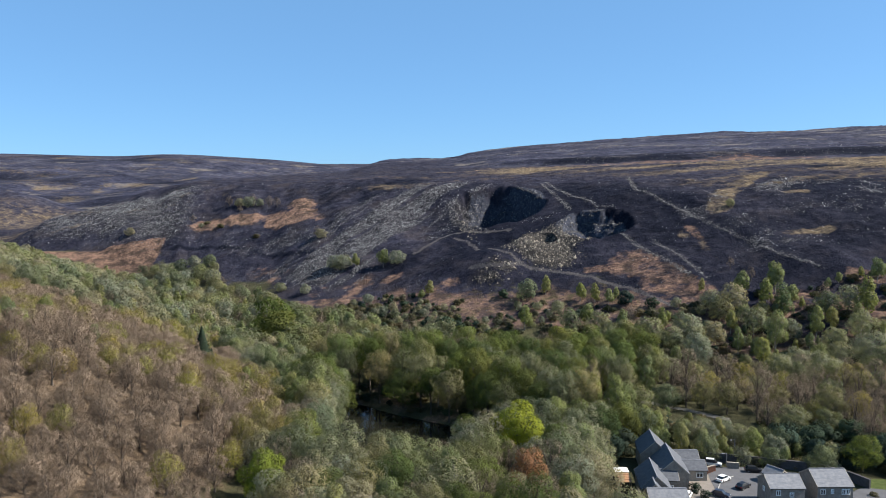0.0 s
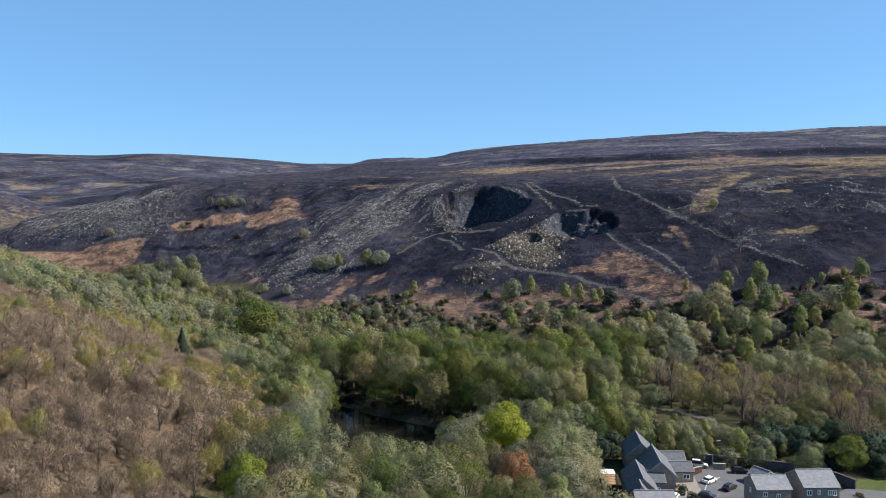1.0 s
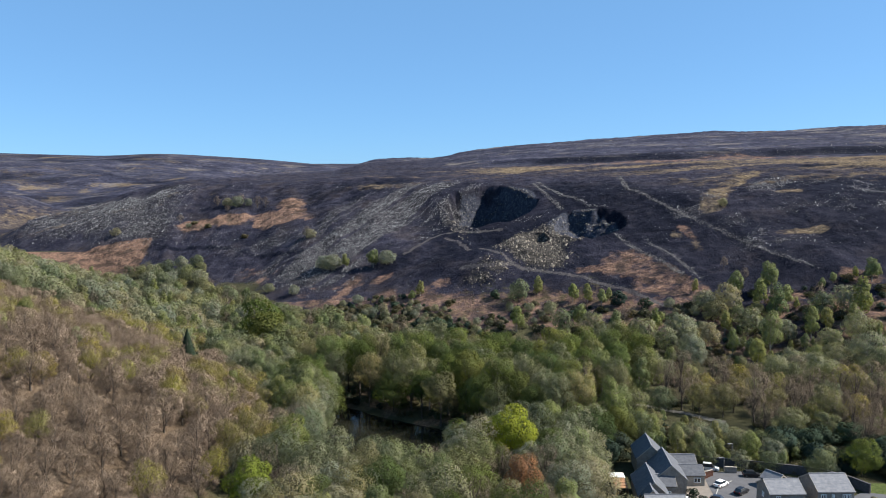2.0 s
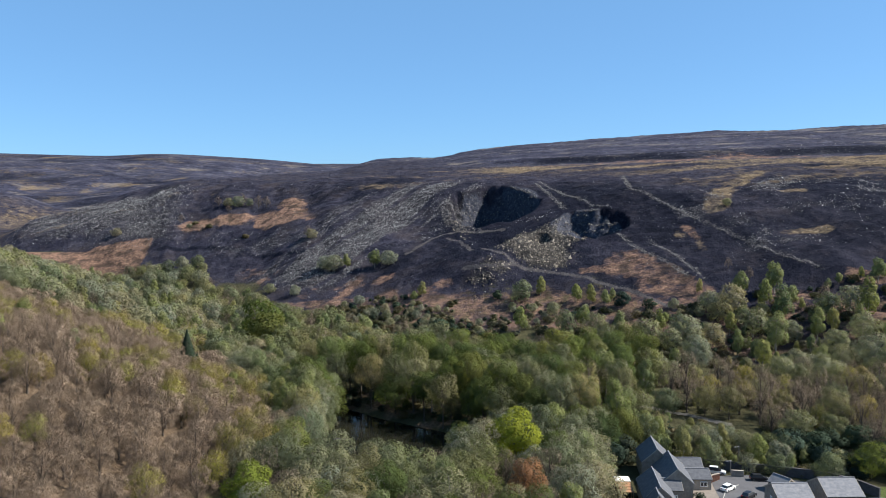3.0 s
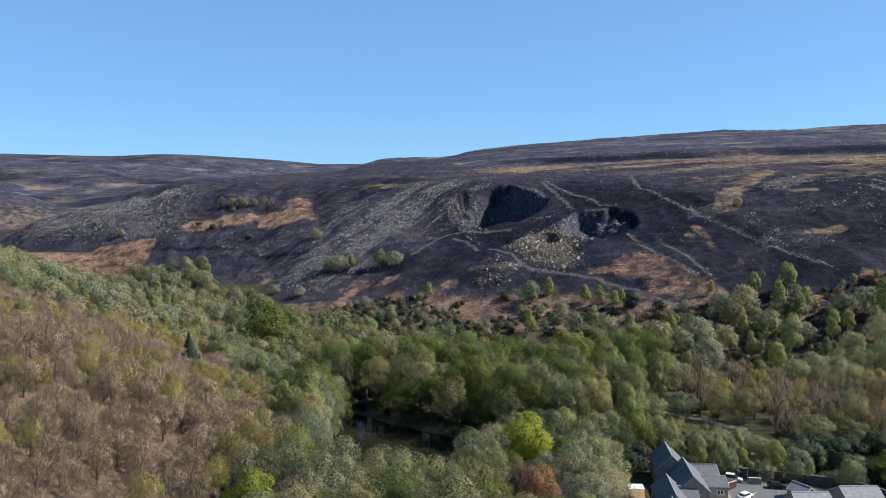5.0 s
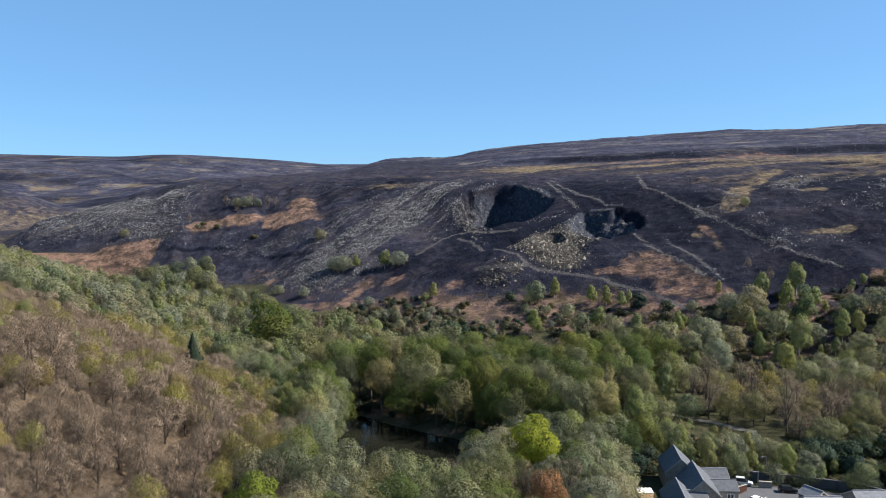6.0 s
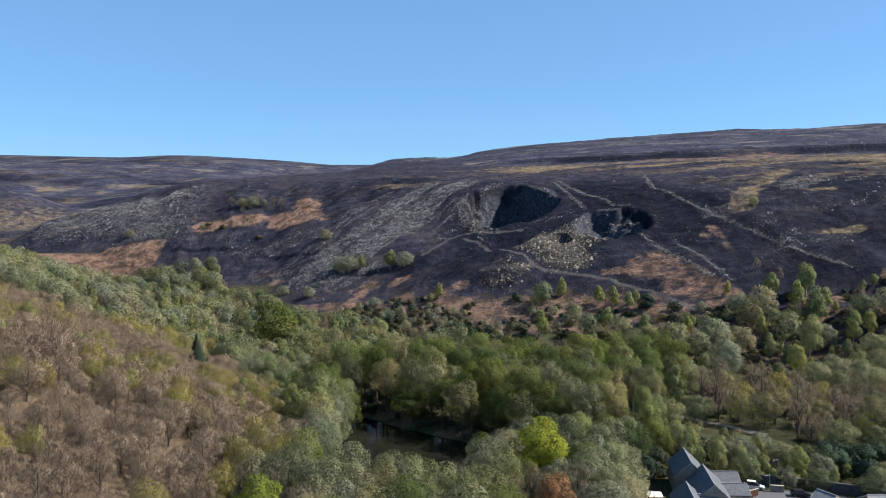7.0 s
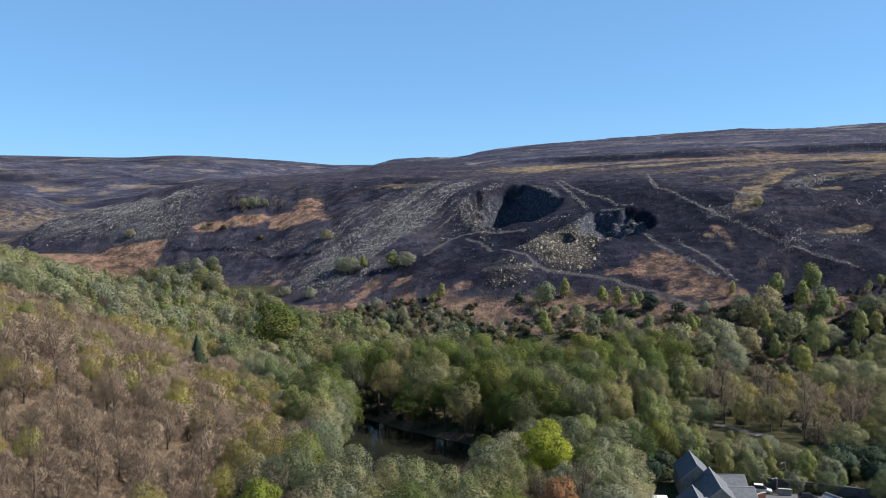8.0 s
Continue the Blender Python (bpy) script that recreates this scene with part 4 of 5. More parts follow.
class Crown:
    """The outline of a crown: several rounded boughs of different size that grow into one another."""

    def __init__(self, rng, tall, wide, low, boughs, shape="round"):
        self.rng, self.shape = rng, shape
        self.half = np.array([wide / 2, wide / 2, (tall - low) / 2])
        self.heart = np.array([0, 0, (tall + low) / 2])
        count = max(7, boughs // 4)
        turn = rng.uniform(0, 2 * math.pi) + np.arange(count) * 2.4 + rng.normal(0, 0.3, count)
        level = np.linspace(-0.62, 0.78, count) + rng.normal(0, 0.10, count)
        reach = np.sqrt(np.clip(1 - level**2, 0.05, 1)) * rng.uniform(0.30, 0.62, count)
        if shape == "tall":
            reach *= 0.9 - 0.35 * level
        self.mid = np.stack([reach * np.cos(turn), reach * np.sin(turn), level], -1)
        self.size = rng.uniform(0.44, 0.66, count) * (1.0 - 0.25 * np.clip(level, 0, 1)) * (0.8 if shape == "tall" else 1.0)

    def points(self, n, depth=0.24, inner=0.14):
        """Places on and just under the outline, and the way out at each."""
        rng = self.rng
        if self.shape == "cone":
            t = rng.random(n) ** 0.7
            a = rng.uniform(0, 2 * math.pi, n)
            rad = t * (0.9 + 0.1 * np.sin(t * 70)) * rng.uniform(0.75, 1.05, n) * self.half[0]
            p = np.stack([rad * np.cos(a), rad * np.sin(a), self.half[2] * (1 - 2 * t)], -1)
            return p + self.heart, np.stack([np.cos(a), np.sin(a), 0.4 + 0 * a], -1)
        share = self.size**2 / np.sum(self.size**2)
        got, ways = [], []
        while sum(len(g) for g in got) < n:
            k = rng.choice(len(share), 2 * n, p=share)
            d = rng.normal(0, 1, (2 * n, 3))
            d /= np.linalg.norm(d, axis=1)[:, None]
            r = self.size[k] * (1 + 0.07 * rng.normal(0, 1, 2 * n) - depth * rng.random(2 * n) ** 2)
            p = self.mid[k] + d * r[:, None] * (1, 1, 0.8)
            gap = np.linalg.norm(p[:, None] - self.mid[None], axis=2) / self.size[None]
            buried = np.min(gap, axis=1) < 0.8
            under = d[:, 2] < -0.5
            keep = ~(buried & (rng.random(2 * n) > inner)) & ~(under & (rng.random(2 * n) > 0.4))
            got.append(p[keep])
            ways.append(d[keep] * 0.6 + 0.6 * p[keep] + (0, 0, 0.12))
        p, out = np.concatenate(got)[:n], np.concatenate(ways)[:n]
        return p * self.half + self.heart, out / np.linalg.norm(out, axis=1)[:, None]

    def ends(self, n):
        return [self.heart + m * self.half for m in self.mid[:n]]


def unit(v):
    return v / (np.linalg.norm(v, axis=1)[:, None] + 1e-9)


def leaf_crown(rng, crown, leaves, size):
    """Many small leaf sprays, one triangle each, over the crown."""
    p, out = crown.points(leaves)
    n = unit(out + rng.normal(0, 0.33, (leaves, 3)) + (0, 0, 0.2))
    up = rng.normal(0, 1.0, (leaves, 3))
    v = unit(up - n * np.sum(up * n, axis=1)[:, None])
    u = np.cross(v, n)
    a, b = size * rng.uniform(0.5, 0.95, (leaves, 1)), size * rng.uniform(0.8, 1.3, (leaves, 1))
    verts = np.stack([p - a * u - 0.4 * b * v, p + a * u - 0.4 * b * v, p + b * v], 1).reshape(-1, 3)
    soft = unit(out + rng.normal(0, 0.12, (leaves, 3)) + (0, 0, 0.1))
    return verts, np.repeat(soft, 3, axis=0)


def twig_crown(rng, crown, twigs, length, thick):
    """A bare crown: a haze of thin twigs, one slender triangle each."""
    p, out = crown.points(twigs, 0.22, 0.16)
    d = unit(out + rng.normal(0, 0.55, (twigs, 3)) + (0, 0, 0.3))
    side = unit(np.cross(d, rng.normal(0, 1, (twigs, 3))))
    l = length * rng.uniform(0.5, 1.3, (twigs, 1))
    verts = np.stack([p - side * thick - 0.4 * l * d, p + side * thick - 0.4 * l * d, p + d * l * 0.6], 1).reshape(-1, 3)
    soft = unit(out + rng.normal(0, 0.3, (twigs, 3)) + (0, 0, 0.15))
    return verts, np.repeat(soft, 3, axis=0)


def make_tree(seed, name, label, tall, wide, low, boughs, leaves, size, leaf, bark, shape, twigs, twig, coarse=1.0):
    """A tree at the origin: an Empty with a trunk and a crown."""
    rng = np.random.default_rng(seed)
    root = tagged(new(name), label, "tree")
    crown = Crown(rng, tall, wide, low, boughs, shape)
    verts, faces = wood_frame(rng, tall, wide, crown.ends(14), (0.013 * tall + 0.04) * (1 if leaf and not name.startswith("budding") else 1.5), (9 if leaf else 14) if coarse == 1 else 4)
    new("trunk", mesh_from("trunk", verts, faces, bark, True)).parent = root
    if leaves:
        sprays = leaf_crown(rng, crown, int((2.6 if coarse == 1 else 1.7) * leaves / coarse**2), (0.55 if coarse == 1 else 0.72) * size * coarse)
        new("crown", sprays_mesh("crown", sprays[0], leaf, sprays[1])).parent = root
    if twigs:
        spray = twig_crown(rng, crown, int(2.3 * twigs / coarse**1.5), 0.75 * coarse, 0.016 * coarse)
        bare = new("twig_spray", sprays_mesh("twig_spray", spray[0], twig, spray[1]))
        bare.parent = root
        tagged(bare, kind="stuff")
    return root


KINDS = {
    # name: (label, tall, wide, low, boughs, leaves, leaf size, leaf, bark, shape, twigs, twig)
    "sycamore": ("broad sycamore in full spring green leaf", 13, 12, 2.4, 44, 2500, 0.37, LEAF["maple"], BARK, "round", 0, None),
    "oak": ("oak with thin olive young leaves", 12.5, 11.5, 3.4, 44, 1900, 0.34, LEAF["oak"], BARK, "round", 700, TWIG["grey"]),
    "tall_sycamore": ("tall sycamore with a long bare trunk above the pond", 19, 11.5, 7.5, 44, 2600, 0.37, LEAF["maple"], BARK, "round", 0, None),
    "tall_oak": ("tall oak with thin olive leaves and a bare lower trunk", 18, 11.0, 7.0, 44, 2000, 0.34, LEAF["oak"], BARK, "round", 700, TWIG["grey"]),
    "willow": ("grey-green goat willow in soft leaf", 8, 9.0, 0.3, 44, 1900, 0.28, LEAF["willow"], BARK_PALE, "round", 900, TWIG["grey"]),
    "birch": ("slender birch in light yellow-green leaf", 11, 7.0, 1.2, 44, 1900, 0.30, LEAF["birch"], BARK_PALE, "tall", 300, TWIG["grey"]),
    "bare_oak": ("leafless brown oak on the wooded slope", 8.2, 8.2, 1.8, 32, 0, 0, None, BARK, "round", 2600, TWIG["brown"]),
    "budding_oak": ("brown oak with yellow-olive breaking buds", 8.5, 7.4, 1.6, 44, 1300, 0.22, LEAF["bud"], BARK, "round", 1400, TWIG["brown"]),
    "ash": ("tall leafless grey-brown ash tree", 15, 10, 3.0, 36, 0, 0, None, BARK, "round", 2600, TWIG["ash"]),
    "spruce": ("dark green conifer standing among bare trees", 8, 5.4, 0.4, 26, 2000, 0.28, LEAF["holly"], BARK, "cone", 0, None),
    "lime": ("bright lime-green maple in fresh leaf", 9, 8.5, 1.0, 44, 2600, 0.30, LEAF["lime"], BARK, "round", 0, None),
    "copper_beech": ("orange-brown copper beech beside grey willows", 11, 8.0, 1.0, 44, 2600, 0.30, LEAF["copper"], BARK, "round", 0, None),
    "alder": ("rounded alder in mid-green spring leaf", 9, 9.4, 0.3, 44, 2100, 0.30, LEAF["alder"], BARK, "round", 200, TWIG["grey"]),
    "bramble": ("low tangled bramble and scrub thicket", 2.2, 4.6, -0.4, 20, 800, 0.27, LEAF["bramble"], BARK, "round", 200, TWIG["grey"]),
    "holly_bush": ("dark evergreen holly bush", 4.5, 6.5, 0.0, 24, 1500, 0.28, LEAF["holly"], BARK, "round", 0, None),
}
STOCK = {}
for n, (kind, spec) in enumerate(KINDS.items()):
    STOCK[kind] = [make_tree(100 * n + v, kind, *spec) for v in range(3)]
    STOCK[kind + " far"] = [make_tree(100 * n + 50 + v, kind, *spec, coarse=1.6) for v in range(2)]
USED = {kind: 0 for kind in STOCK}
grow = random.Random(7)


LOT_X, LOT_Y = np.arange(-420, 300, 1.5), np.arange(130, 640, 1.5)
LOT_Z = height(*np.meshgrid(LOT_X, LOT_Y))


def ground_at(x, y):
    """The ground's height where trees grow, read between the points of a grid."""
    u, v = (x + 420) / 1.5, (y - 130) / 1.5
    i, j = int(u), int(v)
    u, v = u - i, v - j
    near, far = LOT_Z[j, i] * (1 - u) + LOT_Z[j, i + 1] * u, LOT_Z[j + 1, i] * (1 - u) + LOT_Z[j + 1, i + 1] * u
    return float(near * (1 - v) + far * v)


def plant(kind, x, y, scale=1.0, stretch=1.0, group=""):
    """Set a tree of that kind on the ground; the first ones are the stock itself."""
    kind = kind + " far" if y > 305 else kind
    k = USED[kind]
    USED[kind] = k + 1
    z = ground_at(x, y) - 0.15
    m = pose(x, y, z, 0, 0, grow.uniform(0, 360))
    size = (scale * grow.uniform(0.92, 1.08), scale * grow.uniform(0.92, 1.08), scale * stretch)
    stock = STOCK[kind]
    if k < len(stock):
        ob = stock[k]
        ob.matrix_basis = m
    else:
        ob = copy_thing(stock[k % len(stock)], m)
    ob.scale = size
    return tagged(ob, group=group) if group else ob


PLANTED = {}


def take(x, y, gap):
    """Note a planted place."""
    PLANTED.setdefault((int(x // 10), int(y // 10)), []).append((x, y, gap))


def room(x, y, gap):
    """Whether a new tree keeps its distance from those planted."""
    i, j = int(x // 10), int(y // 10)
    for u in (i - 1, i, i + 1):
        for w in (j - 1, j, j + 1):
            for a, b, g in PLANTED.get((u, w), ()):
                if (a - x) ** 2 + (b - y) ** 2 < (0.5 * (gap + g)) ** 2:
                    return False
    take(x, y, gap)
    return True


def scatter(count, area, choice, gap, keep, group, tries=40):
    """Plant trees of several kinds over a rectangle wherever keep(x, y) says so."""
    x0, x1, y0, y1 = area
    done = 0
    for _ in range(count * tries):
        if done >= count:
            return
        x, y = grow.uniform(x0, x1), grow.uniform(y0, y1)
        if abs(x) > 0.63 * y + 6 or not keep(x, y) or not room(x, y, gap):
            continue
        if 150 < y < 208 and 0.2306 * y - 4.5 < x < 60:
            continue
        kind, low, high = grow.choice(choice)
        size, stretch = grow.uniform(low, high), grow.uniform(0.9, 1.12)
        if -34 < x < 6 and 185 < y < 232:
            size = min(size, max(0.0, (69.3 - 0.335 * y) / (KINDS[kind][1] * stretch)))
        if y > 400 and x < -100:
            size *= 0.8
        if size > 0.3:
            plant(kind, x, y, size, stretch, group)
        done += 1


def in_yard(x, y):
    return 42 < x < 200 and 100 < y < 207.5 - 0.36 * (x - 66)


def in_pond(x, y, margin=0.0):
    (ax, ay), (bx, by) = SHORE
    n = math.hypot(bx - ax, by - ay)
    along = ((x - ax) * (bx - ax) + (y - ay) * (by - ay)) / n
    inside = ((x - ax) * (by - ay) - (y - ay) * (bx - ax)) / n
    return -3 < inside < 35 and x > -34 and along < 68


def spur_side(x, y):
    off = math.sqrt((y - 200) ** 2 + 225) - 15
    return -28 - (0.52 if y > 200 else 0.6) * off - x


# single trees that stand out
for kind, x, y, scale, stretch in (
    ("spruce", -84.5, 266, 1.9, 1.05), ("spruce", -82, 268.5, 1.1, 1.0), ("lime", -39.5, 166, 1.3, 1.0), ("copper_beech", 19, 168, 1.15, 1.0), ("sycamore", -77, 344, 1.6, 1.1),
    ("sycamore", -73, 333, 1.4, 1.0), ("lime", 19.5, 196, 1.7, 1.0), ("sycamore", 9, 167, 0.85, 1.0), ("birch", 51, 222, 1.5, 1.0),
    ("spruce", 41.5, 288, 1.0, 1.2), ("sycamore", -41, 256, 1.15, 1.0), ("sycamore", -48, 250, 1.0, 1.0), ("ash", 85.6, 267, 1.0, 1.0),
    ("ash", 78, 258, 0.95, 1.0), ("birch", 121, 287, 1.15, 1.0), ("sycamore", 110, 196.5, 0.75, 1.0), ("birch", -24, 290, 1.5, 1.0),
    ("sycamore", -41, 247, 1.25, 1.0), ("oak", -40, 238, 1.3, 1.05), ("birch", -38.5, 230, 1.4, 1.05), ("oak", -38.5, 222, 1.1, 1.0), ("birch", -43, 226, 1.3, 1.0),
):
    take(x, y, 9)
    plant(kind, x, y, scale, stretch)

def foot_at(x):
    return float(np.interp(x, TOE_X, TOE_Y))


for k in range(10):
    px, py = -36.5 + grow.uniform(-1.5, 1.2), 218 + 4.4 * k
    take(px, py, 3)
    plant("alder" if k % 2 else "willow", px, py, grow.uniform(0.9, 1.3), 1.15, "pond wood")

# bushes and small trees on the open slope
for kind, x, y, scale in (
    ("willow", -157, 594, 0.9), ("willow", -150, 592, 1.2), ("ash", -147, 597, 0.6), ("willow", -141, 594, 0.8), ("ash", -134, 592, 0.7), ("ash", -127, 588, 0.6), ("ash", -166, 598, 0.6), ("ash", -155, 586, 0.45), ("ash", -189, 580, 0.5), ("willow", -181, 574, 0.5), ("ash", -170, 567, 0.4), ("ash", -149, 566, 0.45), ("bramble", -165, 570, 1.3), ("bramble", -178, 578, 1.2), ("bramble", -133, 545, 1.3), ("ash", -84, 512, 0.6), ("willow", -81, 511, 0.9), ("willow", -66, 461, 1.2), ("willow", -60, 457, 1.3), ("birch", -52, 455, 0.8),
    ("birch", -35, 447, 1.2), ("willow", -27, 446, 1.2), ("birch", -7, 399, 0.8), ("birch", -11, 396, 0.6), ("willow", -79, 438, 0.8), ("willow", -96, 452, 0.8),
    ("holly_bush", 2, 357, 1.5), ("holly_bush", 7, 352, 1.3), ("holly_bush", -5, 352, 1.2), ("holly_bush", 62, 350, 0.9), ("holly_bush", -20, 392, 0.8),
    ("willow", -235, 575, 0.9), ("willow", -40, 408, 0.7),
):
    take(x, y, 5)
    plant(kind, x, y, scale, 0.85, "slope bushes")

# willows and birches that climb the slope beyond the lane
CLIMBERS = [
    ("birch", 118, 348, 0.57), ("willow", 126, 330, 1.43), ("willow", 117, 334, 1.07), ("birch", 133, 339, 1.16), ("birch", 140, 331, 1.04), ("birch", 148, 340, 1.31), ("birch", 142, 319, 1.35), ("birch", 149, 326, 0.98), ("willow", 128, 313, 1.35),
    ("birch", 131, 299, 1.47), ("willow", 101, 313, 1.41), ("willow", 110, 310, 1.11), ("willow", 98, 293, 1.43), ("willow", 93, 307, 1.15), ("birch", 149, 303, 1.08), ("birch", 156, 305, 0.92), ("willow", 151, 293, 1.10), ("birch", 143, 296, 0.61),
    ("willow", 140, 306, 0.98), ("willow", 168, 315, 1.30), ("birch", 172, 309, 1.35), ("birch", 189, 332, 1.00), ("willow", 163, 296, 1.28), ("willow", 157, 278, 1.56), ("willow", 135, 268, 1.40), ("willow", 125, 279, 0.94),
]
LOW_GROWTH = [
    ("alder", 41, 374, 1.19), ("birch", 51, 378, 0.83), ("birch", 66, 366, 0.85), ("birch", 72, 361, 0.79), ("birch", 77, 354, 0.73), ("birch", 76, 322, 1.01), ("ash", 82, 332, 0.57), ("alder", 56, 336, 1.13), ("birch", 64, 337, 1.02), ("holly_bush", 84, 350, 1.41),
    ("holly_bush", 94, 343, 1.03), ("birch", 81, 357, 0.54), ("birch", 37, 344, 1.09), ("willow", 68, 327, 1.23), ("willow", 86, 314, 1.30), ("birch", 93, 323, 0.84), ("willow", 54, 357, 0.74), ("holly_bush", 30, 380, 0.90), ("ash", 138, 367, 0.37),
    ("ash", 142, 352, 0.43), ("ash", 163, 326, 0.56), ("willow", 160, 428, 0.57), ("ash", 19, 379, 0.34),
]
for kind, x, y, scale in CLIMBERS + LOW_GROWTH:
    take(x, y, 6)
    plant(kind, x, y, scale, 1.0, "slope birches")

# dark trees and shrubs round the houses
for kind, x, y, scale in (
    ("holly_bush", 46, 207, 1.5), ("holly_bush", 50, 211, 1.6), ("sycamore", 45, 212, 0.95), ("sycamore", 51.5, 216, 0.9), ("holly_bush", 61.5, 183, 0.55),
    ("holly_bush", 63.0, 179.5, 0.45), ("bramble", 76.2, 178.5, 0.45), ("bramble", 99.5, 176, 0.6), ("bramble", 104, 180.5, 0.5),
    # the last six hollies are added to fill dark, shadowed hollows
    ("holly_bush", 118, 194, 1.2), ("holly_bush", 108, 200, 1.3), ("holly_bush", 118, 199, 1.6), ("holly_bush", 102, 206, 1.3), ("holly_bush", 97, 213, 1.8), ("holly_bush", 103, 212, 1.7), ("holly_bush", 108, 213, 1.8), ("holly_bush", 121, 206, 1.8), ("holly_bush", 127, 203, 1.6), ("holly_bush", 116, 215, 1.8),
):
    take(x, y, 2)
    plant(kind, x, y, scale, 1.0, "garden shrubs")

FAR_BANK = (("oak", 1.0, 1.25), ("sycamore", 0.95, 1.15), ("tall_sycamore", 0.85, 1.0), ("tall_oak", 0.85, 1.05), ("ash", 0.9, 1.1), ("birch", 1.1, 1.4))
scatter(26, (-40, 45, 222, 292), (("tall_oak", 0.9, 1.1), ("tall_sycamore", 0.85, 1.05), ("tall_oak", 0.9, 1.1)), 5.4, lambda x, y: not in_pond(x, y) and 3 < ((y - 263.4) * 41 + (x + 28.9) * 34) / 53.3 < 26, "pond wood")
scatter(16, (-62, -34, 226, 262), (("birch", 1.0, 1.3), ("sycamore", 0.8, 1.0), ("willow", 1.1, 1.4)), 4.5, lambda x, y: not in_pond(x, y) and x > -50, "pond wood")
scatter(120, (-45, 75, 222, 300), FAR_BANK, 6.2, lambda x, y: not in_pond(x, y) and not in_yard(x, y) and y > 265 - 0.83 * (x + 33) and (x < 58 or y > 258), "pond wood")
scatter(120, (-66, 45, 148, 232), (("willow", 1.15, 1.55), ("birch", 1.0, 1.25), ("oak", 0.8, 1.1), ("alder", 1.1, 1.5), ("sycamore", 0.7, 1.0), ("ash", 0.65, 0.85), ("willow", 1.1, 1.5), ("ash", 0.6, 0.8)), 5.2, lambda x, y: not in_pond(x, y) and not in_yard(x, y) and spur_side(x, y) < 10 and x > -0.283 * (y - 9) + 5 * (y < 190), "near wood")
scatter(80, (58, 118, 196, 232), (("alder", 0.35, 0.9), ("birch", 0.35, 0.9), ("willow", 0.35, 0.85), ("bramble", 0.8, 1.4)), 2.8, lambda x, y: 207.5 < y + 0.36 * (x - 66) < 225, "hedge")
scatter(92, (56, 190, 190, 300), (("oak", 0.7, 0.95), ("ash", 0.6, 0.9), ("ash", 0.55, 0.85), ("ash", 0.5, 0.8), ("ash", 0.6, 0.9), ("budding_oak", 0.9, 1.25)), 5.4, lambda x, y: not in_yard(x, y) and y < 268 and not (62 < x < 96 and y < 256 - 1.05 * (x - 68) + 3) and y + 0.36 * (x - 66) > 226, "lane wood")
scatter(85, (-170, -36, 146, 300), (("budding_oak", 0.9, 1.15),), 4.8, lambda x, y: spur_side(x, y) > 8 and y < 295 and max(vnoise(x, y, 24, 319), vnoise(x, y, 15, 323)) > 0.34, "slope oaks")
scatter(265, (-170, -36, 146, 300), (("bare_oak", 0.85, 1.15), ("bare_oak", 0.8, 1.1)), 4.2, lambda x, y: spur_side(x, y) > 8 + 6 * vnoise(x, y, 20, 305) and y < 295, "slope oaks")
scatter(110, (-200, -60, 195, 340), (("budding_oak", 0.9, 1.2), ("budding_oak", 0.9, 1.2), ("birch", 0.8, 1.0)), 3.6, lambda x, y: spur_side(x, y) > 14 and vnoise(x, y, 30, 311) > 0.1, "slope oaks")
scatter(180, (-120, -20, 175, 340), (("alder", 0.95, 1.3), ("birch", 0.9, 1.2), ("willow", 1.0, 1.3), ("oak", 0.65, 0.9)), 4.4, lambda x, y: not in_pond(x, y) and -16 < spur_side(x, y) < 12, "valley willows")
scatter(330, (-330, -60, 285, 560), (("willow", 1.2, 1.6), ("birch", 0.9, 1.2), ("alder", 1.2, 1.5), ("oak", 0.7, 0.95), ("willow", 1.2, 1.6), ("ash", 0.5, 0.65)), 5.2, lambda x, y: spur_side(x, y) > -30 and y < 525, "valley willows")
scatter(150, (-190, 80, 285, 470), (("oak", 0.75, 1.05), ("birch", 0.8, 1.1), ("alder", 0.95, 1.3), ("ash", 0.55, 0.85)), 5.6, lambda x, y: spur_side(x, y) < -20 and y < foot_at(x) - (32 if x > -30 else 16) + 14 * vnoise(x, y, 30, 307), "valley willows")
scatter(26, (70, 225, 240, 330), (("willow", 0.8, 1.3), ("birch", 0.6, 1.0), ("alder", 0.7, 1.1)), 7.0, lambda x, y: vnoise(x, y, 26, 301) > 0.0, "slope birches")
scatter(330, (-60, 150, 285, 410), (("holly_bush", 0.3, 0.6), ("holly_bush", 0.25, 0.5), ("willow", 0.3, 0.6), ("bramble", 0.6, 1.2), ("bramble", 0.6, 1.2), ("bramble", 0.6, 1.4)), 2.6, lambda x, y: -25 < y - foot_at(x) < 40 and vnoise(x, y, 22, 317) + 0.6 * vnoise(x, y, 9, 318) > 0.0, "slope bushes")
scatter(330, (50, 220, 200, 340), (("bramble", 0.7, 1.4), ("bramble", 0.7, 1.4), ("holly_bush", 0.3, 0.6), ("holly_bush", 0.3, 0.55), ("birch", 0.3, 0.5)), 1.0, lambda x, y: not in_yard(x, y) and y + 0.36 * (x - 66) > 226 and vnoise(x, y, 18, 313) > -0.6 and not (62 < x < 96 and -12 < y - 252 + 1.05 * (x - 68) < 4), "scrub")
scatter(34, (-34, 16, 225, 290), (("bramble", 0.5, 0.9), ("holly_bush", 0.4, 0.7)), 2.0, lambda x, y: -14 < ((x + 28.9) * -34 - (y - 263.4) * 41) / 53.3 < -3, "scrub")
scatter(30, (-48, -30, 200, 262), (("alder", 0.5, 0.8), ("bramble", 0.8, 1.3)), 2.0, lambda x, y: not in_pond(x, y), "pond wood")

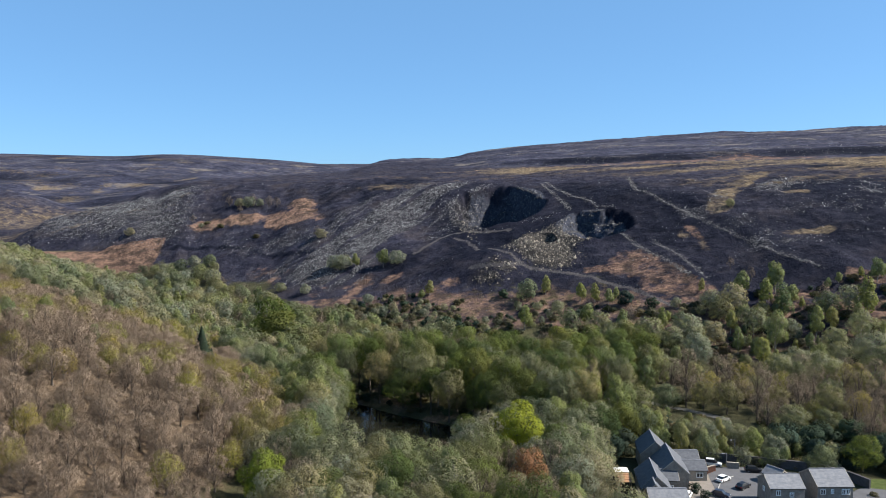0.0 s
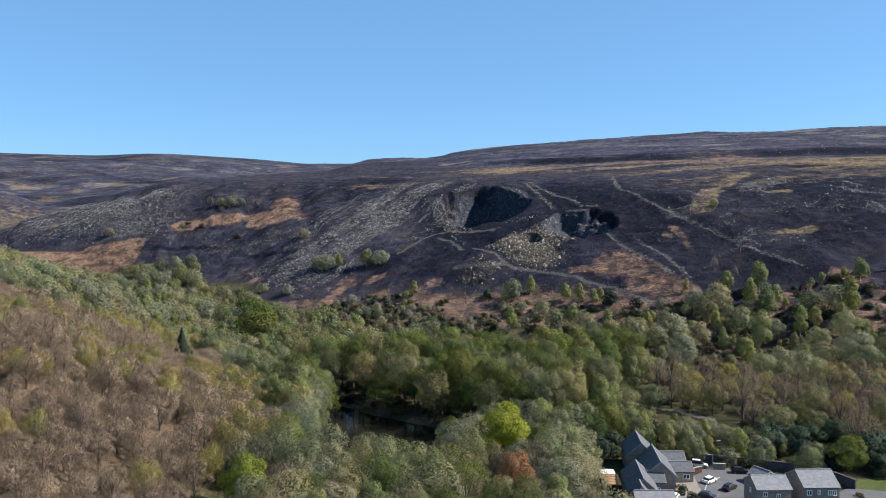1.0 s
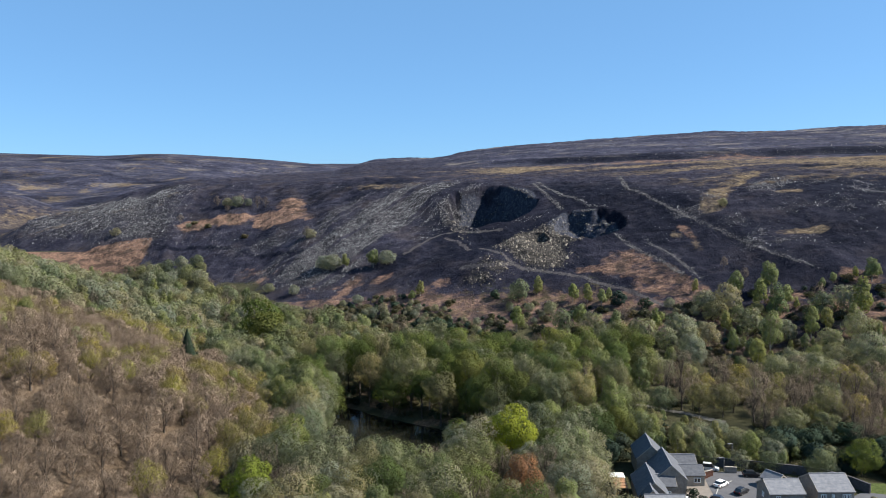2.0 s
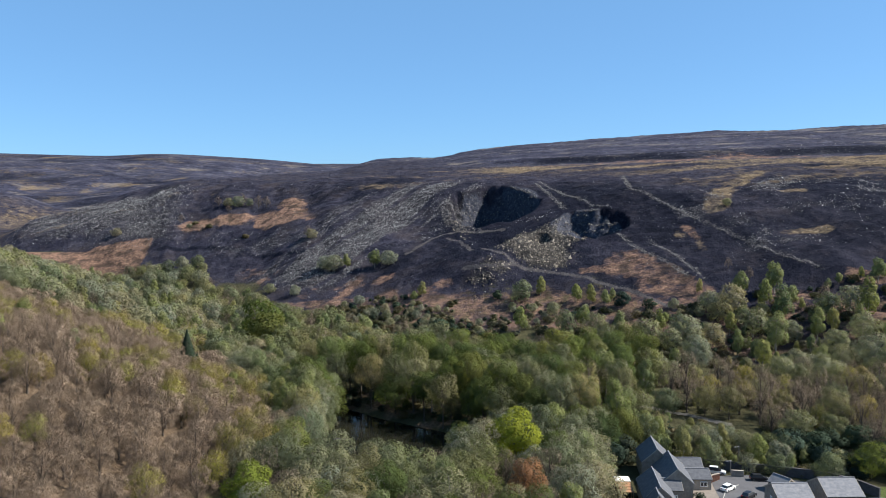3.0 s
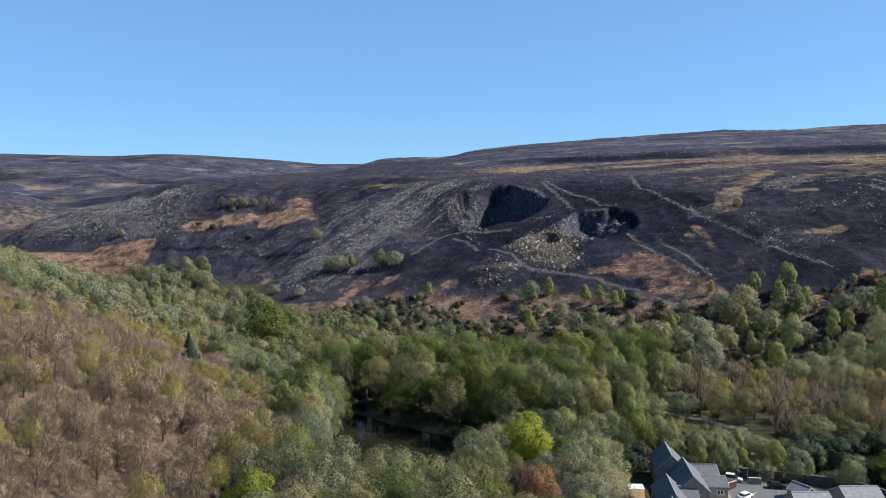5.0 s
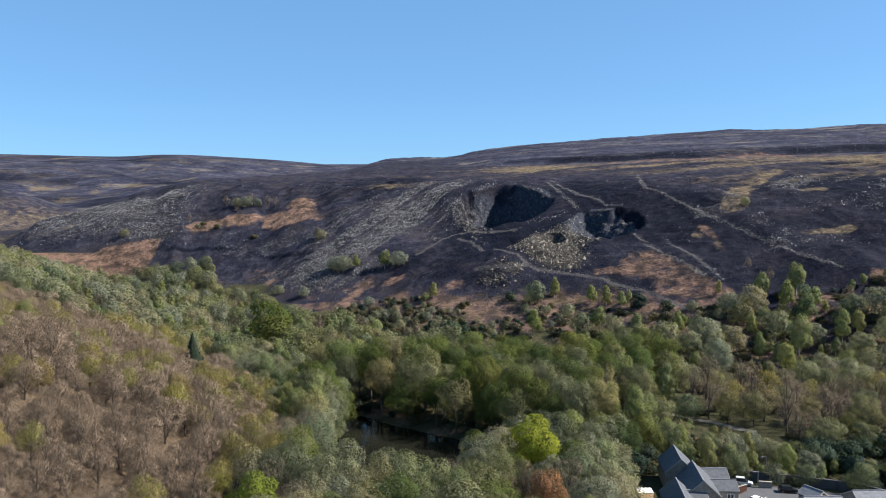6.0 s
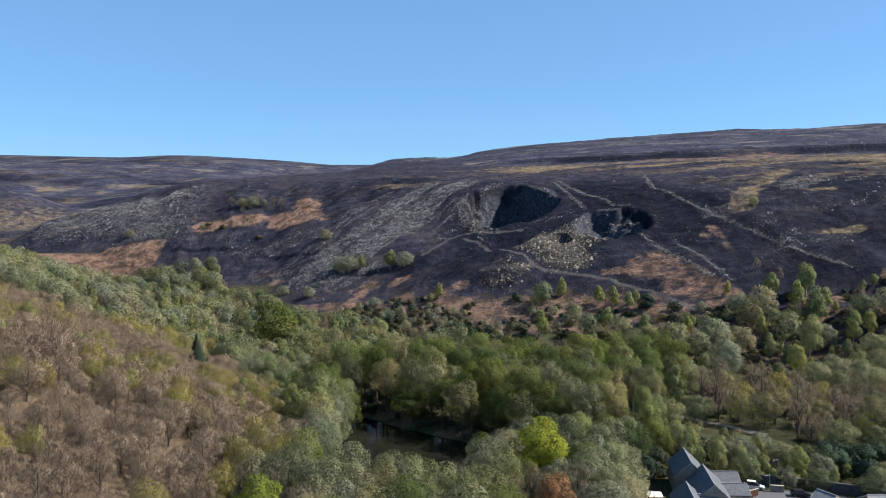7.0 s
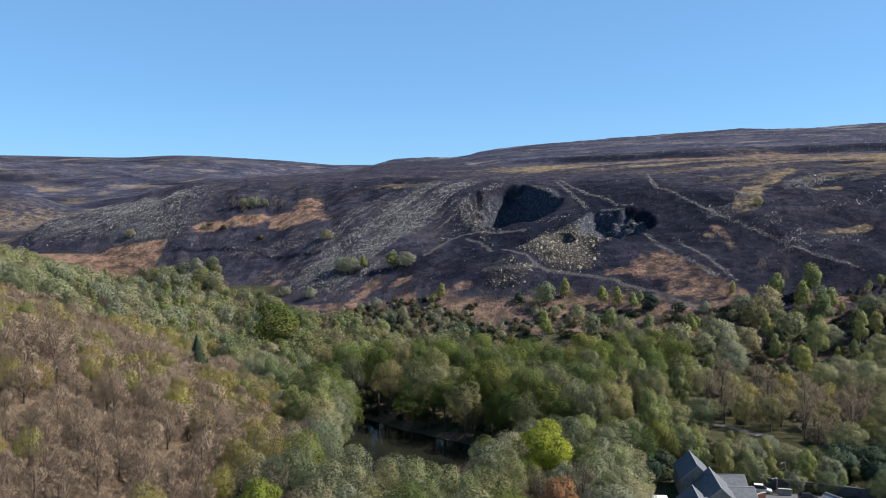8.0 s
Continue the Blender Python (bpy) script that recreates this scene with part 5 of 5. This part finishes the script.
for kind, stock in STOCK.items():
    for spare in stock[USED[kind]:]:
        for part_ob in (*spare.children_recursive, spare):
            bpy.data.objects.remove(part_ob)

# ---- loose stone ----
def stone_field(name, label, spots, sizes, mat, seed):
    """Many angular stones, half sunk into the ground."""
    rng = np.random.default_rng(seed)
    n = len(spots)
    base = np.array([(1, 0, -0.5), (0, 1, -0.5), (-1, 0, -0.5), (0, -1, -0.5), (0.35, 0.2, 0.8), (-0.4, -0.1, 0.7)], float)
    tris = np.array([(0, 1, 4), (1, 2, 5), (1, 5, 4), (2, 3, 5), (3, 0, 4), (3, 4, 5)])
    shape = base[None] * rng.uniform(0.6, 1.25, (n, 6, 1)) + rng.normal(0, 0.16, (n, 6, 3))
    turn = rng.uniform(0, 2 * math.pi, n)
    c, s = np.cos(turn)[:, None], np.sin(turn)[:, None]
    x, y = shape[..., 0] * c - shape[..., 1] * s, shape[..., 0] * s + shape[..., 1] * c
    flat = rng.uniform(0.5, 1.1, n)[:, None]
    v = np.stack([x, y, shape[..., 2] * flat], -1) * np.asarray(sizes)[:, None, None]
    z = height(spots[:, 0], spots[:, 1]) + 0.15 * np.asarray(sizes)
    v += np.stack([spots[:, 0], spots[:, 1], z], -1)[:, None]
    f = (tris[None] + 6 * np.arange(n)[:, None, None]).reshape(-1, 3)
    me = bpy.data.meshes.new(name)
    me.vertices.add(6 * n)
    me.vertices.foreach_set("co", v.astype(np.float32).ravel())
    me.loops.add(f.size)
    me.loops.foreach_set("vertex_index", f.astype(np.int32).ravel())
    me.polygons.add(len(f))
    me.polygons.foreach_set("loop_start", np.arange(0, f.size, 3, dtype=np.int32))
    me.update(calc_edges=True)
    me.materials.append(mat)
    return tagged(new(name, me), label, "stones", kind="stuff")


def stone_material(name, dark, light, bright):
    m = Nodes(name, 0.9, 0, 0.2)
    tone = m.ramp(m.geo["Random Per Island"], (0.0, dark), (0.6, light), (1.0, bright))
    m.color(m.mix(1.0, tone, m.ramp(m.noise(1.3, 4), (0.3, 0.75), (0.7, 1.2)), "MULTIPLY"))
    return m.mat


def pick(seed, count, area, chance):
    """Random places over a rectangle, kept by chance(x, y)."""
    rng = np.random.default_rng(seed)
    x, y = rng.uniform(area[0], area[1], count), rng.uniform(area[2], area[3], count)
    z = height(x, y)
    keep = (rng.random(count) < chance(x, y, z)) & (np.abs(x) < 0.62 * y)
    return np.stack([x, y], -1)[keep]


GRIT = stone_material("grey_gritstone", (0.045, 0.045, 0.050), (0.140, 0.140, 0.148), (0.30, 0.298, 0.30))
TAN_GRIT = stone_material("tan_gritstone", (0.024, 0.022, 0.021), (0.064, 0.057, 0.049), (0.235, 0.205, 0.165))
# gritstone darkened to carry the shade inside the pits
PIT_SHADE_GRIT = stone_material("shade_toned_quarry_stone", (0.016, 0.016, 0.019), (0.045, 0.044, 0.047), (0.15, 0.145, 0.138))

WALL_GRIT = stone_material("lichened_wall_stone", (0.035, 0.034, 0.036), (0.095, 0.092, 0.090), (0.22, 0.21, 0.20))
rs = np.random.default_rng(11)
spots = pick(21, 380000, (-345, 260, 360, 650), lambda x, y, z: covers(x, y, z)["scree"] ** 1.2)

stone_field("scree_stones", "grey gritstone scree scattered over the burnt slope", spots, rs.uniform(0.12, 0.36, len(spots)) * (1 + 0.8 * (rs.random(len(spots)) > 0.95)), GRIT, 31)
spots = pick(22, 20000, (10, 85, 390, 550), lambda x, y, z: 0.7 * covers(x, y, z)["rubble"])
stone_field("quarry_rubble", "tan gritstone blocks heaped below the quarry face", spots, rs.uniform(0.22, 0.7, len(spots)) * (1 + 0.8 * (rs.random(len(spots)) > 0.92)), TAN_GRIT, 33)


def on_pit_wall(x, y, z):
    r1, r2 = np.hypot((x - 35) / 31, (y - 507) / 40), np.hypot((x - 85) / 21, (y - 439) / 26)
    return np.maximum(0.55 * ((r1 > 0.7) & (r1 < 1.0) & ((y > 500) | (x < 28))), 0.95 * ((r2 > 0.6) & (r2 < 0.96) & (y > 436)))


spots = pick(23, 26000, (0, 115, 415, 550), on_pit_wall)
stone_field("quarry_face_blocks", "broken rock of the quarry faces with pit shade in its colour", spots, rs.uniform(0.25, 0.75, len(spots)), PIT_SHADE_GRIT, 35)
line = np.zeros((0, 2))
for knots, wide in PATHS[2:7]:
    for (ax, ay), (bx, by) in zip(knots, knots[1:]):
        n = int(8 * math.hypot(bx - ax, by - ay))
        t = rs.random((n, 1))
        line = np.concatenate([line, np.array([[ax, ay]]) * (1 - t) + np.array([[bx, by]]) * t + rs.normal(0, 0.75, (n, 2))])
stone_field("tumbled_wall_stones", "tumbled drystone wall lines on the moor", line, rs.uniform(0.14, 0.38, len(line)), WALL_GRIT, 37)
spots = pick(24, 30000, (20, 560, 600, 1000), lambda x, y, z: 0.22 * ((vnoise(x, y * 3, 60, 401) > 0.35) | (moor_back(x, y) < 0.47)) * (moor_back(x, y) > 0.42))
stone_field("ridge_stones", "grey gritstone blocks strewn along the moor edge", spots, rs.uniform(0.25, 0.6, len(spots)), WALL_GRIT, 39)


def make_weir():
    root = tagged(new("stone_weir"), "small stone outflow weir at the pond's edge", "weir")
    root.matrix_basis = pose(-28.4, 233.5, WATER, 0, 0, -12)
    for k in range(5):
        part("block", box_data([(-2.6 + 1.05 * k, -1.6 + 1.05 * k, -0.5, 0.5, -1.2, 0.12 + 0.06 * (k % 2))], "block"), root, "", DARK_STONE)


make_weir()
